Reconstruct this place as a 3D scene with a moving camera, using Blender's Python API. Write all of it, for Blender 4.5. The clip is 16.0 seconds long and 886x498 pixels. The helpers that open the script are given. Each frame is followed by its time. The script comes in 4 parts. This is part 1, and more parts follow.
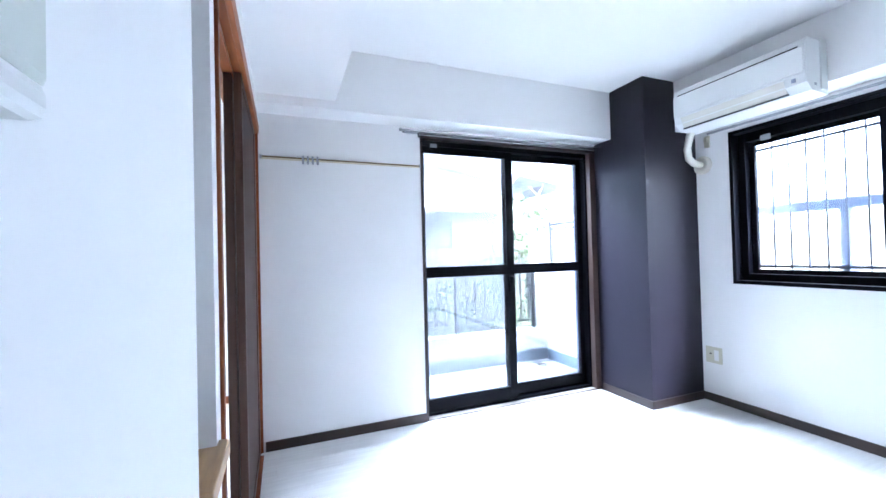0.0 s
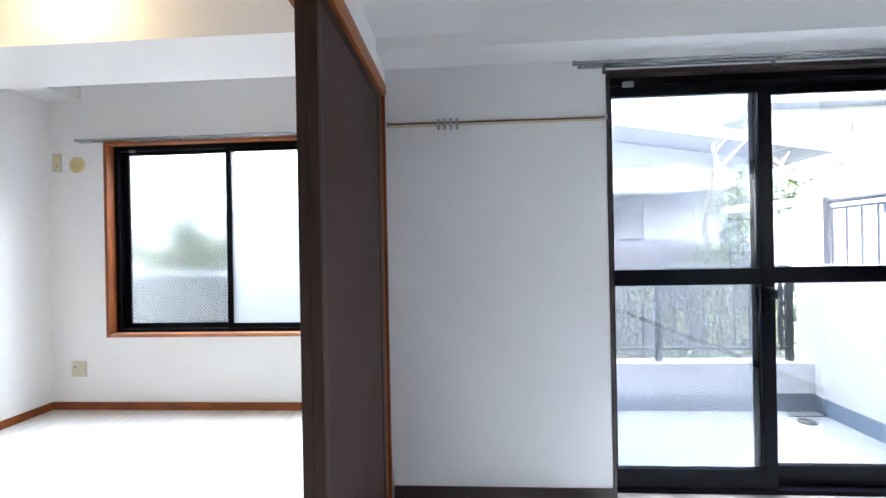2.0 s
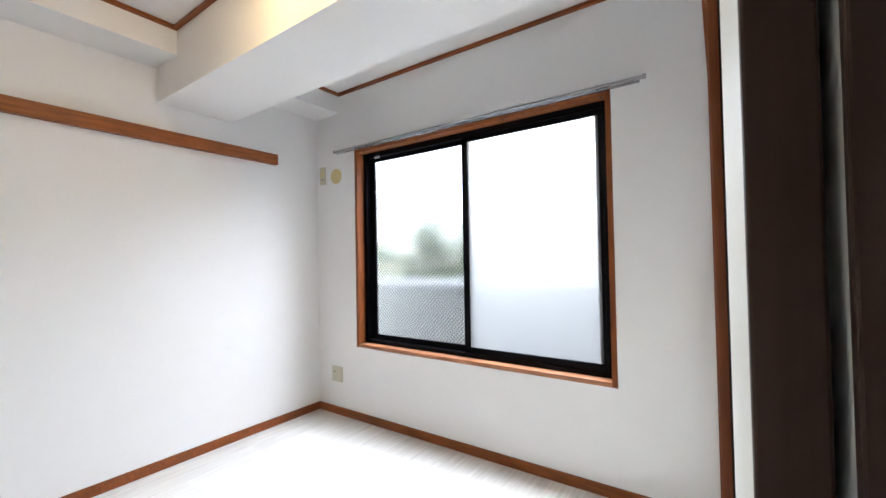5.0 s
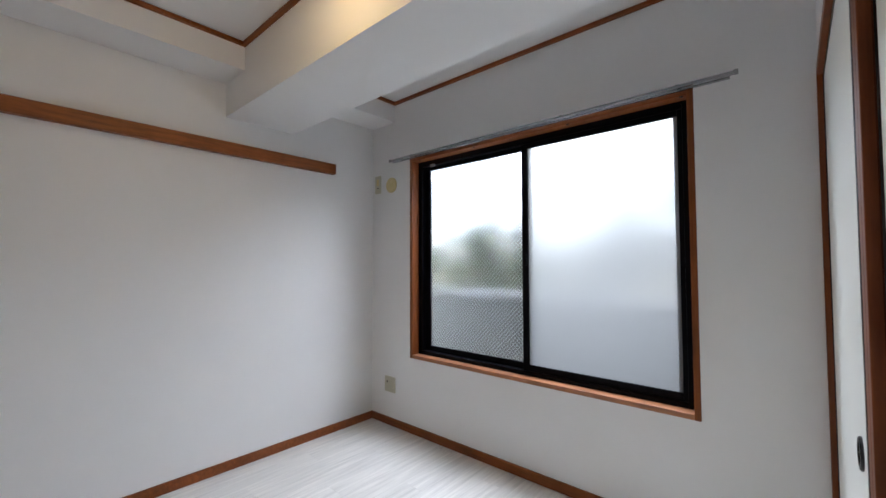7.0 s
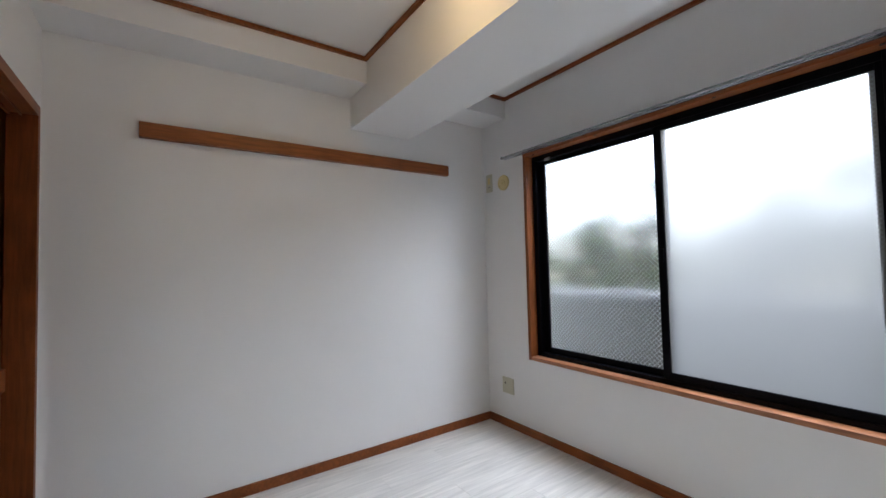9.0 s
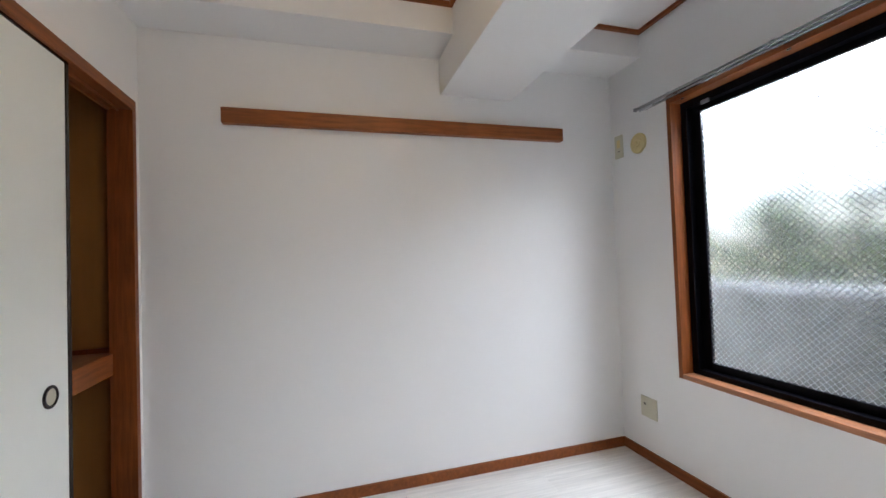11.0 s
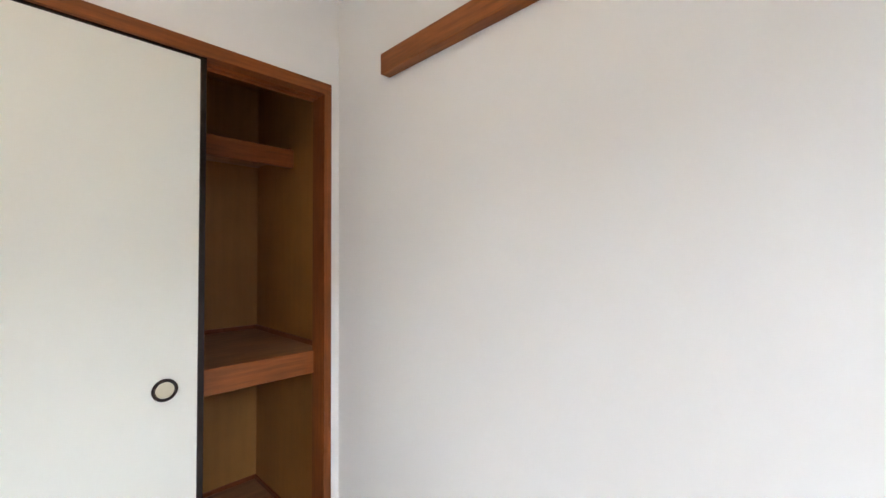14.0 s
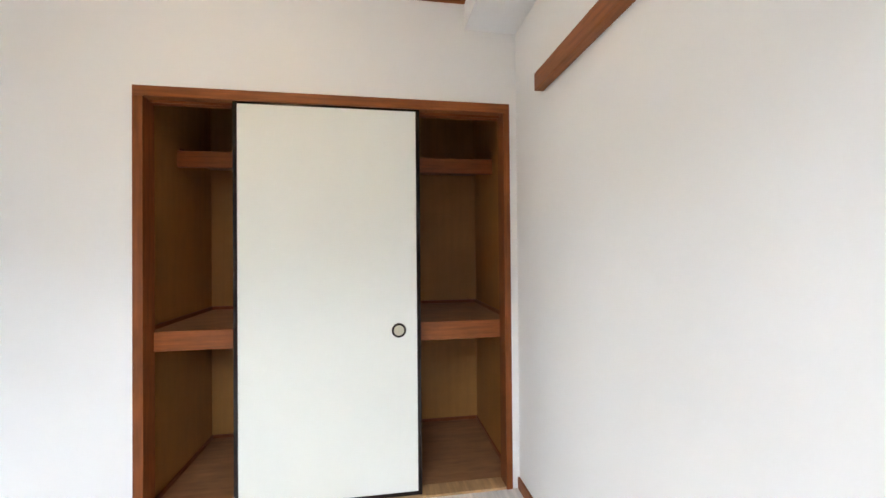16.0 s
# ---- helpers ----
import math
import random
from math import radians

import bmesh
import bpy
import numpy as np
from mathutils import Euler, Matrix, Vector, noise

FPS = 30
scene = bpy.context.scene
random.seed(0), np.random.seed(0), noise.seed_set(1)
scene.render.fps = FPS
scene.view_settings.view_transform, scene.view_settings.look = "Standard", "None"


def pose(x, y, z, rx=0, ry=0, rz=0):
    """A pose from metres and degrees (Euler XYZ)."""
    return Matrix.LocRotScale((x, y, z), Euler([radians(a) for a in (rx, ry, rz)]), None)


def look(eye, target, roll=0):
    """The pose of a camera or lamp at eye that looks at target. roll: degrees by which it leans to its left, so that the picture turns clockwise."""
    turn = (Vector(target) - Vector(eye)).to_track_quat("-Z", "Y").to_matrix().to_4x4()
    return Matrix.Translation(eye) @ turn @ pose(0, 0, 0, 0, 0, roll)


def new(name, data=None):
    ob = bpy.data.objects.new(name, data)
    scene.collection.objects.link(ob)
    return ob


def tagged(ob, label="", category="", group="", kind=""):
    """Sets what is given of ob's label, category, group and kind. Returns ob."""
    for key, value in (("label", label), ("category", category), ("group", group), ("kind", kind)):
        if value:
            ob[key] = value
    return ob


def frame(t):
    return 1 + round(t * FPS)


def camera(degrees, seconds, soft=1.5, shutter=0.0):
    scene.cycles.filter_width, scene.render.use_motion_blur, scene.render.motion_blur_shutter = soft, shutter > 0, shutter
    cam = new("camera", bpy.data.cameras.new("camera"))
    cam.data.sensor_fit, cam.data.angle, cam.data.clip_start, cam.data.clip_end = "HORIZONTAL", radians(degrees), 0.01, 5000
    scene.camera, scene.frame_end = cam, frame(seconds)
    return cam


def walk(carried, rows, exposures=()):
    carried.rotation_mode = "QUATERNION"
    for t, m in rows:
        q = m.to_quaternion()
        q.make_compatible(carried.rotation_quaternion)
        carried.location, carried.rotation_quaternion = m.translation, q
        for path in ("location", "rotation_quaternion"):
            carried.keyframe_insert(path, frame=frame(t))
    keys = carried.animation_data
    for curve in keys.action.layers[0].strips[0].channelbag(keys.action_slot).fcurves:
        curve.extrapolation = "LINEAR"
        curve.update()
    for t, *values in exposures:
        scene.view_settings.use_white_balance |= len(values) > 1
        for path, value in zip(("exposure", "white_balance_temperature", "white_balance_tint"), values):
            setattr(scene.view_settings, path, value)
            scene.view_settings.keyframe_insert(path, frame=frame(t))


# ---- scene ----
cam = camera(95.8, 16.0)
PATH = [
    (0, (0.060, 0.605, 1.146), (0.800, 2.463, 1.177), -1.5),
    (0.5, (0.185, 0.738, 1.167), (0.8, 2.641, 1.151), -0.6),
    (1, (0.269, 0.941, 1.165), (0.545, 2.922, 1.196), 0.7),
    (1.5, (0.307, 1.133, 1.158), (0.387, 3.131, 1.191), -0.5),
    (2, (0.297, 1.357, 1.178), (0.185, 3.354, 1.178), -1.1),
    (2.5, (0.29, 1.577, 1.18), (-0.201, 3.515, 1.232), -0.3),
    (3, (0.228, 1.72, 1.167), (-0.537, 3.567, 1.215), -0.6),
    (3.5, (0.099, 1.855, 1.192), (-0.826, 3.628, 1.253), -0.8),
    (4, (-0.025, 2.008, 1.195), (-1.086, 3.703, 1.234), -1.0),
    (6.5, (-0.246, 2.172, 1.254), (-1.467, 3.763, 1.326), -0.6),
    (7, (-0.271, 2.168, 1.253), (-1.598, 3.673, 1.326), -0.2),
    (8, (-0.308, 2.159, 1.263), (-1.814, 3.483, 1.338), -0.4),
    (8.7, (-0.374, 2.098, 1.258), (-1.978, 3.296, 1.34), -1.1),
    (11, (-0.724, 2.471, 1.23), (-2.644, 3.029, 1.279), -2.0),
    (11.5, (-0.951, 2.621, 1.239), (-2.927, 2.926, 1.304), -1.6),
    (12, (-1.172, 2.778, 1.227), (-3.172, 2.775, 1.222), -2.9),
    (12.5, (-1.386, 2.909, 1.248), (-3.366, 2.627, 1.224), -1.1),
    (13, (-1.605, 2.988, 1.264), (-3.526, 2.433, 1.296), -1.0),
    (13.5, (-1.814, 3.048, 1.248), (-3.567, 2.088, 1.318), -2.0),
    (14, (-1.984, 3.166, 1.254), (-3.412, 1.767, 1.305), -0.3),
    (14.5, (-2.026, 3.25, 1.23), (-3.24, 1.662, 1.286), -0.6),
    (15, (-2.054, 3.383, 1.239), (-3.029, 1.637, 1.257), -1.0),
    (15.5, (-2.146, 3.514, 1.248), (-2.771, 1.614, 1.284), -1.1),
    (16, (-2.181, 3.646, 1.228), (-2.501, 1.672, 1.246), -0.5),
]
walk(cam, [(t, look(eye, target, roll)) for t, eye, target, roll in PATH],
     exposures=[(0, 6.88, 5170, 10), (0.5, 6.48, 5220, 10), (1, 6.26, 5380, 10), (1.5, 6.12, 5560, 10), (2.5, 5.95, 5900, 10), (4, 6.00, 6080, 10), (6.5, 4.85, 5950, 12),
                (8.7, 4.60, 5980, 12), (11, 5.09, 6050, 12), (12.5, 5.54, 6080, 11), (14.5, 5.77, 6170, 11), (15.5, 5.63, 6140, 11), (16, 5.83, 6170, 10)])

# ---------- light ----------
world = bpy.data.worlds.new("sky")
scene.world = world
world.use_nodes = True
wn = world.node_tree.nodes
sky = wn.new("ShaderNodeTexSky")
sky.sky_type = 'NISHITA'
sky.sun_disc = False
sky.sun_elevation = radians(55)
sky.sun_rotation = radians(160)
sky.air_density, sky.dust_density, sky.ozone_density = 1.0, 4.0, 1.0
haze = wn.new("ShaderNodeHueSaturation")
haze.inputs["Saturation"].default_value = 0.5
world.node_tree.links.new(sky.outputs[0], haze.inputs["Color"])
world.node_tree.links.new(haze.outputs[0], wn["Background"].inputs[0])
wn["Background"].inputs[1].default_value = 0.15

sun = new("sun", bpy.data.lights.new("sun", 'SUN'))
sun.data.energy, sun.data.angle, sun.data.color = 0.5, radians(12), (1.0, 0.96, 0.9)
sun.matrix_world = look((3, -20, 28), (3, 0, 0))

# area lamp added outside the frosted window to strengthen the sky's light
win_sky_fill = new("window_sky_fill", bpy.data.lights.new("window_sky_fill", 'AREA'))
win_sky_fill.data.shape, win_sky_fill.data.size, win_sky_fill.data.size_y = 'RECTANGLE', 1.8, 1.1
win_sky_fill.data.energy, win_sky_fill.data.color = 5.6, (0.90, 0.94, 1.0)
win_sky_fill.matrix_world = look((-1.53, 5.05, 2.62), (-1.7, 3.4, 0.9))

# two more added lamps, unseen above the openings, to brighten the living room
door_sky_fill = new("door_sky_fill", bpy.data.lights.new("door_sky_fill", 'AREA'))
door_sky_fill.data.shape, door_sky_fill.data.size, door_sky_fill.data.size_y = 'RECTANGLE', 1.5, 0.8
door_sky_fill.data.energy, door_sky_fill.data.color = 4.3, (0.90, 0.95, 1.0)
door_sky_fill.matrix_world = look((1.73, 4.0, 2.80), (1.6, 2.3, 0.4))
east_sky_fill = new("east_sky_fill", bpy.data.lights.new("east_sky_fill", 'AREA'))
east_sky_fill.data.shape, east_sky_fill.data.size, east_sky_fill.data.size_y = 'RECTANGLE', 1.4, 0.8
east_sky_fill.data.energy, east_sky_fill.data.color = 3.4, (0.90, 0.95, 1.0)
east_sky_fill.matrix_world = look((3.80, 1.72, 2.60), (1.4, 1.9, 0.5))

# ---------- materials ----------
def mat(name, color, rough=0.5, metal=0.0, grain=0.0, scale=(1, 1, 1), tone=0.0, tone_scale=3.0,
        bump=0.0, bump_scale=200.0, spec=0.5, rand=0.0):
    """Principled material with a stretched grain, a broad tone change and a fine relief."""
    m = bpy.data.materials.new(name)
    m.use_nodes = True
    n, l = m.node_tree.nodes, m.node_tree.links
    b = n["Principled BSDF"]
    b.inputs["Roughness"].default_value = rough
    b.inputs["Metallic"].default_value = metal
    b.inputs["Specular IOR Level"].default_value = spec
    tc = n.new("ShaderNodeTexCoord")
    rgb = n.new("ShaderNodeRGB")
    rgb.outputs[0].default_value = (*color, 1)
    out = rgb.outputs[0]
    vec = tc.outputs["Object"]
    if rand > 0:
        info = n.new("ShaderNodeObjectInfo")
        add = n.new("ShaderNodeVectorMath")
        add.operation = 'MULTIPLY_ADD'
        cmb = n.new("ShaderNodeCombineXYZ")
        for i in range(3):
            l.new(info.outputs["Random"], cmb.inputs[i])
        add.inputs[1].default_value = (17.3, 9.1, 5.7)
        l.new(cmb.outputs[0], add.inputs[0])
        l.new(vec, add.inputs[2])
        vec = add.outputs[0]
        hsv = n.new("ShaderNodeHueSaturation")
        mr = n.new("ShaderNodeMapRange")
        mr.inputs[3].default_value, mr.inputs[4].default_value = 1 - rand, 1 + rand
        l.new(info.outputs["Random"], mr.inputs[0])
        l.new(mr.outputs[0], hsv.inputs["Value"])
        l.new(out, hsv.inputs["Color"])
        out = hsv.outputs[0]

    def vary(out, noise_scale, stretch, amount, detail):
        mp = n.new("ShaderNodeMapping")
        mp.inputs["Scale"].default_value = stretch
        l.new(vec, mp.inputs[0])
        nz = n.new("ShaderNodeTexNoise")
        nz.inputs["Scale"].default_value = noise_scale
        nz.inputs["Detail"].default_value = detail
        nz.inputs["Roughness"].default_value = 0.6
        l.new(mp.outputs[0], nz.inputs["Vector"])
        mr = n.new("ShaderNodeMapRange")
        mr.inputs[1].default_value, mr.inputs[2].default_value = 0.3, 0.7
        mr.inputs[3].default_value, mr.inputs[4].default_value = 1 - amount, 1 + amount
        l.new(nz.outputs["Fac"], mr.inputs[0])
        hsv = n.new("ShaderNodeHueSaturation")
        l.new(mr.outputs[0], hsv.inputs["Value"])
        l.new(out, hsv.inputs["Color"])
        return hsv.outputs[0], nz.outputs["Fac"]

    fine = None
    if tone > 0:
        out, fac = vary(out, tone_scale, (1, 1, 1), tone, 3)
        mr = n.new("ShaderNodeMapRange")
        mr.inputs[3].default_value, mr.inputs[4].default_value = max(rough - 0.06, 0.02), min(rough + 0.06, 1)
        l.new(fac, mr.inputs[0])
        l.new(mr.outputs[0], b.inputs["Roughness"])
    if grain > 0:
        out, fine = vary(out, 1.0, scale, grain, 6)
    l.new(out, b.inputs["Base Color"])
    if bump > 0:
        bp = n.new("ShaderNodeBump")
        bp.inputs["Strength"].default_value = bump
        bp.inputs["Distance"].default_value = 0.002
        if fine is None:
            nz = n.new("ShaderNodeTexNoise")
            nz.inputs["Scale"].default_value = bump_scale
            nz.inputs["Detail"].default_value = 4
            l.new(tc.outputs["Object"], nz.inputs["Vector"])
            fine = nz.outputs["Fac"]
        l.new(fine, bp.inputs["Height"])
        l.new(bp.outputs[0], b.inputs["Normal"])
    return m


def glass(name, rough=0.0, tint=(1, 1, 1), bump=0.0, bump_scale=300):
    m = bpy.data.materials.new(name)
    m.use_nodes = True
    n, l = m.node_tree.nodes, m.node_tree.links
    b = n["Principled BSDF"]
    b.inputs["Base Color"].default_value = (*tint, 1)
    b.inputs["Transmission Weight"].default_value = 1.0
    b.inputs["Roughness"].default_value = rough
    b.inputs["IOR"].default_value = 1.45
    if bump > 0:
        tc = n.new("ShaderNodeTexCoord")
        v = n.new("ShaderNodeTexVoronoi")
        v.inputs["Scale"].default_value = bump_scale
        l.new(tc.outputs["Object"], v.inputs["Vector"])
        bp = n.new("ShaderNodeBump")
        bp.inputs["Strength"].default_value = bump
        bp.inputs["Distance"].default_value = 0.001
        l.new(v.outputs["Distance"], bp.inputs["Height"])
        l.new(bp.outputs[0], b.inputs["Normal"])
    return m


M_WALL = mat("wallpaper", (0.81, 0.80, 0.785), 0.75, bump=0.04, bump_scale=260, tone=0.015, tone_scale=1.5, spec=0.25)
M_CEIL = mat("ceiling_paper", (0.82, 0.81, 0.79), 0.8, bump=0.03, bump_scale=220, tone=0.015, tone_scale=1.2, spec=0.2)
M_ACCENT = mat("accent_paper", (0.016, 0.013, 0.022), 0.46, spec=0.26, bump=0.45, grain=0.10, scale=(30, 30, 260), tone=0.08, tone_scale=2)
M_PLANK_X = mat("white_plank_x", (0.73, 0.715, 0.69), 0.30, grain=0.07, scale=(2.5, 45, 40), bump=0.03, rand=0.02)
M_PLANK_Y = mat("white_plank_y", (0.72, 0.70, 0.66), 0.34, grain=0.16, scale=(45, 2.5, 40), bump=0.03, rand=0.03)
M_SUBFLOOR = mat("subfloor", (0.45, 0.43, 0.40), 0.8)
M_DARKTRIM = mat("dark_trim", (0.035, 0.021, 0.017), 0.38, grain=0.25, scale=(6, 6, 60), tone=0.1)
M_WOOD = mat("cedar_trim", (0.26, 0.078, 0.019), 0.45, spec=0.35, grain=0.28, scale=(70, 5, 70), tone=0.15, tone_scale=5, bump=0.06)
M_WOOD_X = mat("cedar_trim_x", (0.225, 0.065, 0.016), 0.45, spec=0.3, grain=0.28, scale=(5, 70, 70), tone=0.15, tone_scale=5, bump=0.06)
M_WOOD_Z = mat("cedar_trim_z", (0.20, 0.056, 0.013), 0.45, spec=0.28, grain=0.28, scale=(70, 70, 5), tone=0.15, tone_scale=5, bump=0.06)
# lit copy of dark_trim: light on the right reveal put into its colour
M_CASING_LIT = mat("casing_lit_brown", (0.060, 0.037, 0.030), 0.35, grain=0.2, scale=(60, 60, 4), tone=0.1)
M_JAMB = mat("jamb_wood", (0.19, 0.050, 0.013), 0.45, spec=0.25, grain=0.25, scale=(70, 70, 5), tone=0.12, bump=0.05)
M_SILLWOOD = mat("oak_sill", (0.42, 0.26, 0.12), 0.45, grain=0.25, scale=(50, 4, 50), tone=0.1)
M_DOORBROWN = mat("door_brown", (0.046, 0.023, 0.018), 0.5, spec=0.2, grain=0.18, scale=(60, 60, 3), tone=0.06, bump=0.04)
M_DOORSTILE = mat("door_stile_brown", (0.045, 0.024, 0.017), 0.42, spec=0.2, grain=0.2, scale=(60, 60, 3), tone=0.06)
M_LACQUER = mat("dark_lacquer", (0.012, 0.006, 0.005), 0.16, tone=0.1, spec=0.3)
M_FUSUMA = mat("fusuma_paper", (0.765, 0.77, 0.71), 0.6, bump=0.04, bump_scale=350, tone=0.02, tone_scale=2)
M_PLY = mat("tan_ply", (0.36, 0.165, 0.040), 0.6, grain=0.08, scale=(30, 30, 2.5), tone=0.12, tone_scale=3)
M_PLYFLOOR = mat("ply_floor", (0.28, 0.135, 0.062), 0.6, grain=0.25, scale=(5, 30, 30), tone=0.2, tone_scale=4)
M_SASH = mat("black_sash", (0.003, 0.003, 0.005), 0.32, tone=0.1, spec=0.07)
M_ALU = mat("aluminium", (0.36, 0.36, 0.37), 0.24, metal=0.9, tone=0.05)
M_WHITEPLASTIC = mat("white_plastic", (0.74, 0.74, 0.71), 0.4, tone=0.02)
M_IVORY = mat("ivory_plastic", (0.56, 0.53, 0.40), 0.45, tone=0.03)
M_YELLOW = mat("aged_ivory_plastic", (0.66, 0.54, 0.26), 0.45, tone=0.03)
M_PALECREAM = mat("pale_cream_plastic", (0.66, 0.63, 0.54), 0.45, tone=0.02)
M_CREAM = mat("cream_plastic", (0.66, 0.60, 0.42), 0.5, tone=0.03)
M_FENCEBLUE = mat("blue_fence_paint", (0.12, 0.15, 0.24), 0.5, tone=0.1)
M_GREYMETAL = mat("blue_grey_metal", (0.06, 0.075, 0.12), 0.5, tone=0.1)
M_SLOT = mat("dark_slot", (0.02, 0.02, 0.02), 0.6)
M_BEIGEPANEL = mat("beige_panel", (0.60, 0.62, 0.55), 0.5, tone=0.03)
M_ROD = mat("brass_rod", (0.16, 0.11, 0.05), 0.35, metal=0.7, tone=0.1)
M_GREYPLASTIC = mat("grey_plastic", (0.35, 0.36, 0.38), 0.45, tone=0.04)
# grey tint in these panes is added to dim the bright view outdoors
M_GLASS = glass("dimmed_clear_glass", 0.0, (0.232, 0.235, 0.24))
M_FROST = glass("frosted_glass", 0.20, (0.262, 0.258, 0.250), 0.06, 160)
M_FROST_BARS = glass("finely_frosted_glass", 0.10, (0.262, 0.262, 0.262), 0.25, 160)


def veil(m, color, share):
    """Lets part of the light through scattered, as a film does."""
    n, l = m.node_tree.nodes, m.node_tree.links
    clear = n["Principled BSDF"] if "Principled BSDF" in n else n["Transparent BSDF"]
    tr = n.new("ShaderNodeBsdfTranslucent")
    tr.inputs["Color"].default_value = (*color, 1)
    mix = n.new("ShaderNodeMixShader")
    mix.inputs[0].default_value = share
    l.new(clear.outputs[0], mix.inputs[1])
    l.new(tr.outputs[0], mix.inputs[2])
    l.new(mix.outputs[0], n["Material Output"].inputs["Surface"])
    return m


# film-covered pane, its tint likewise lowered to dim what lies outside
M_FROST2 = veil(glass("film_covered_glass", 0.30, (0.250, 0.246, 0.234), 0.05, 160), (0.27, 0.266, 0.252), 0.40)
# see-through sheet that pales the view behind it
M_VEIL = bpy.data.materials.new("thin_veil")
M_VEIL.use_nodes = True
M_VEIL.node_tree.nodes.remove(M_VEIL.node_tree.nodes["Principled BSDF"])
M_VEIL.node_tree.nodes.new("ShaderNodeBsdfTransparent")
veil(M_VEIL, (0.30, 0.30, 0.315), 0.25)
M_WIRE = mat("glass_wire", (0.55, 0.58, 0.60), 0.5, metal=0.2)
# paler than the frame wood: sheen from the window put into the colour
M_SILLTOP = mat("sheen_window_sill", (0.36, 0.15, 0.065), 0.32, spec=0.5, grain=0.3, scale=(5, 70, 70), tone=0.2, tone_scale=6, bump=0.05)
# mottled brown-grey, made paler to carry the reflection on the door sill
M_THRESH = mat("sheen_threshold", (0.30, 0.26, 0.23), 0.3, grain=0.3, scale=(6, 40, 40), tone=0.35, tone_scale=5)
M_CONCRETE = mat("painted_concrete", (0.74, 0.725, 0.70), 0.8, bump=0.08, bump_scale=90, tone=0.05, tone_scale=2)
M_BALCFLOOR = mat("balcony_coating", (0.53, 0.53, 0.52), 0.6, bump=0.05, bump_scale=120, tone=0.06, tone_scale=3)
M_UPSTAND = mat("waterproof_upstand", (0.23, 0.28, 0.33), 0.6, bump=0.05, bump_scale=120, tone=0.08)
M_GREYWALL = mat("grey_render", (0.42, 0.40, 0.375), 0.85, bump=0.3, bump_scale=60, tone=0.1)
M_GARDENWALL = mat("garden_wall", (0.25, 0.26, 0.24), 0.85, bump=0.2, bump_scale=60, tone=0.08)
M_TILE = mat("blue_grey_tile", (0.16, 0.17, 0.24), 0.3, tone=0.08, rand=0.12)
M_MORTAR = mat("mortar", (0.35, 0.35, 0.37), 0.9)
# mid grey, paler than black_railing
M_RAIL_PALE = mat("grey_railing", (0.17, 0.165, 0.17), 0.5, tone=0.12)
M_RAIL = mat("black_railing", (0.035, 0.037, 0.042), 0.45, tone=0.1)
M_ROOF = mat("grey_roof", (0.24, 0.26, 0.32), 0.5, grain=0.1, scale=(3, 3, 3), tone=0.08)
M_HOUSEWALL = mat("house_wall", (0.32, 0.32, 0.335), 0.85, bump=0.15, bump_scale=40, tone=0.1)
M_GABLE = mat("pale_grey_metal", (0.42, 0.44, 0.48), 0.6, tone=0.05)
M_HOUSEWHITE = mat("white_siding", (0.56, 0.57, 0.58), 0.7, bump=0.1, bump_scale=40, tone=0.04)
M_CURTAIN = mat("lace_curtain", (0.62, 0.62, 0.63), 0.9, grain=0.12, scale=(14, 14, 0.5))
M_DARKFENCE = mat("dark_fence", (0.07, 0.065, 0.07), 0.8, tone=0.15)
M_BARK = mat("pale_bark", (0.27, 0.24, 0.19), 0.9, bump=0.6, bump_scale=25, tone=0.25, tone_scale=6)
M_STEM = mat("shrub_stem", (0.13, 0.105, 0.08), 0.9, tone=0.2, tone_scale=6)
M_LEAF = mat("leaf_green", (0.085, 0.125, 0.050), 0.55, tone=0.3, tone_scale=4)
M_LEAF2 = mat("leaf_light", (0.11, 0.15, 0.060), 0.55, tone=0.3, tone_scale=4)
M_SOIL = mat("ground_soil", (0.13, 0.125, 0.085), 0.95, grain=0.2, scale=(2, 2, 2), tone=0.2, tone_scale=1)
M_LAMPGLOW = bpy.data.materials.new("lamp_diffuser")
M_LAMPGLOW.use_nodes = True
M_LAMPGLOW.node_tree.nodes["Principled BSDF"].inputs["Base Color"].default_value = (0.8, 0.75, 0.6, 1)
M_LAMPGLOW.node_tree.nodes["Principled BSDF"].inputs["Emission Color"].default_value = (1, 0.72, 0.36, 1)
M_LAMPGLOW.node_tree.nodes["Principled BSDF"].inputs["Emission Strength"].default_value = 0.2


# ---------- building helpers ----------
def box(bm, x0, x1, y0, y1, z0, z1, bevel=0.0):
    m = Matrix.Translation(((x0 + x1) / 2, (y0 + y1) / 2, (z0 + z1) / 2)) @ Matrix.Diagonal((abs(x1 - x0), abs(y1 - y0), abs(z1 - z0), 1))
    made = bmesh.ops.create_cube(bm, size=1, matrix=m)
    if bevel > 0:
        edges = list({e for v in made["verts"] for e in v.link_edges})
        bmesh.ops.bevel(bm, geom=edges, offset=bevel, segments=2, affect='EDGES', profile=0.5)
    return bm


def boxes(*rows, bevel=0.0):
    bm = bmesh.new()
    for r in rows:
        box(bm, *r, bevel=bevel)
    return bm


def rod(bm, a, b, r, r2=None, sides=12):
    a, b = Vector(a), Vector(b)
    d = b - a
    m = Matrix.Translation((a + b) / 2) @ d.to_track_quat('Z', 'Y').to_matrix().to_4x4()
    bmesh.ops.create_cone(bm, cap_ends=True, segments=sides, radius1=r, radius2=r if r2 is None else r2, depth=d.length, matrix=m)
    return bm


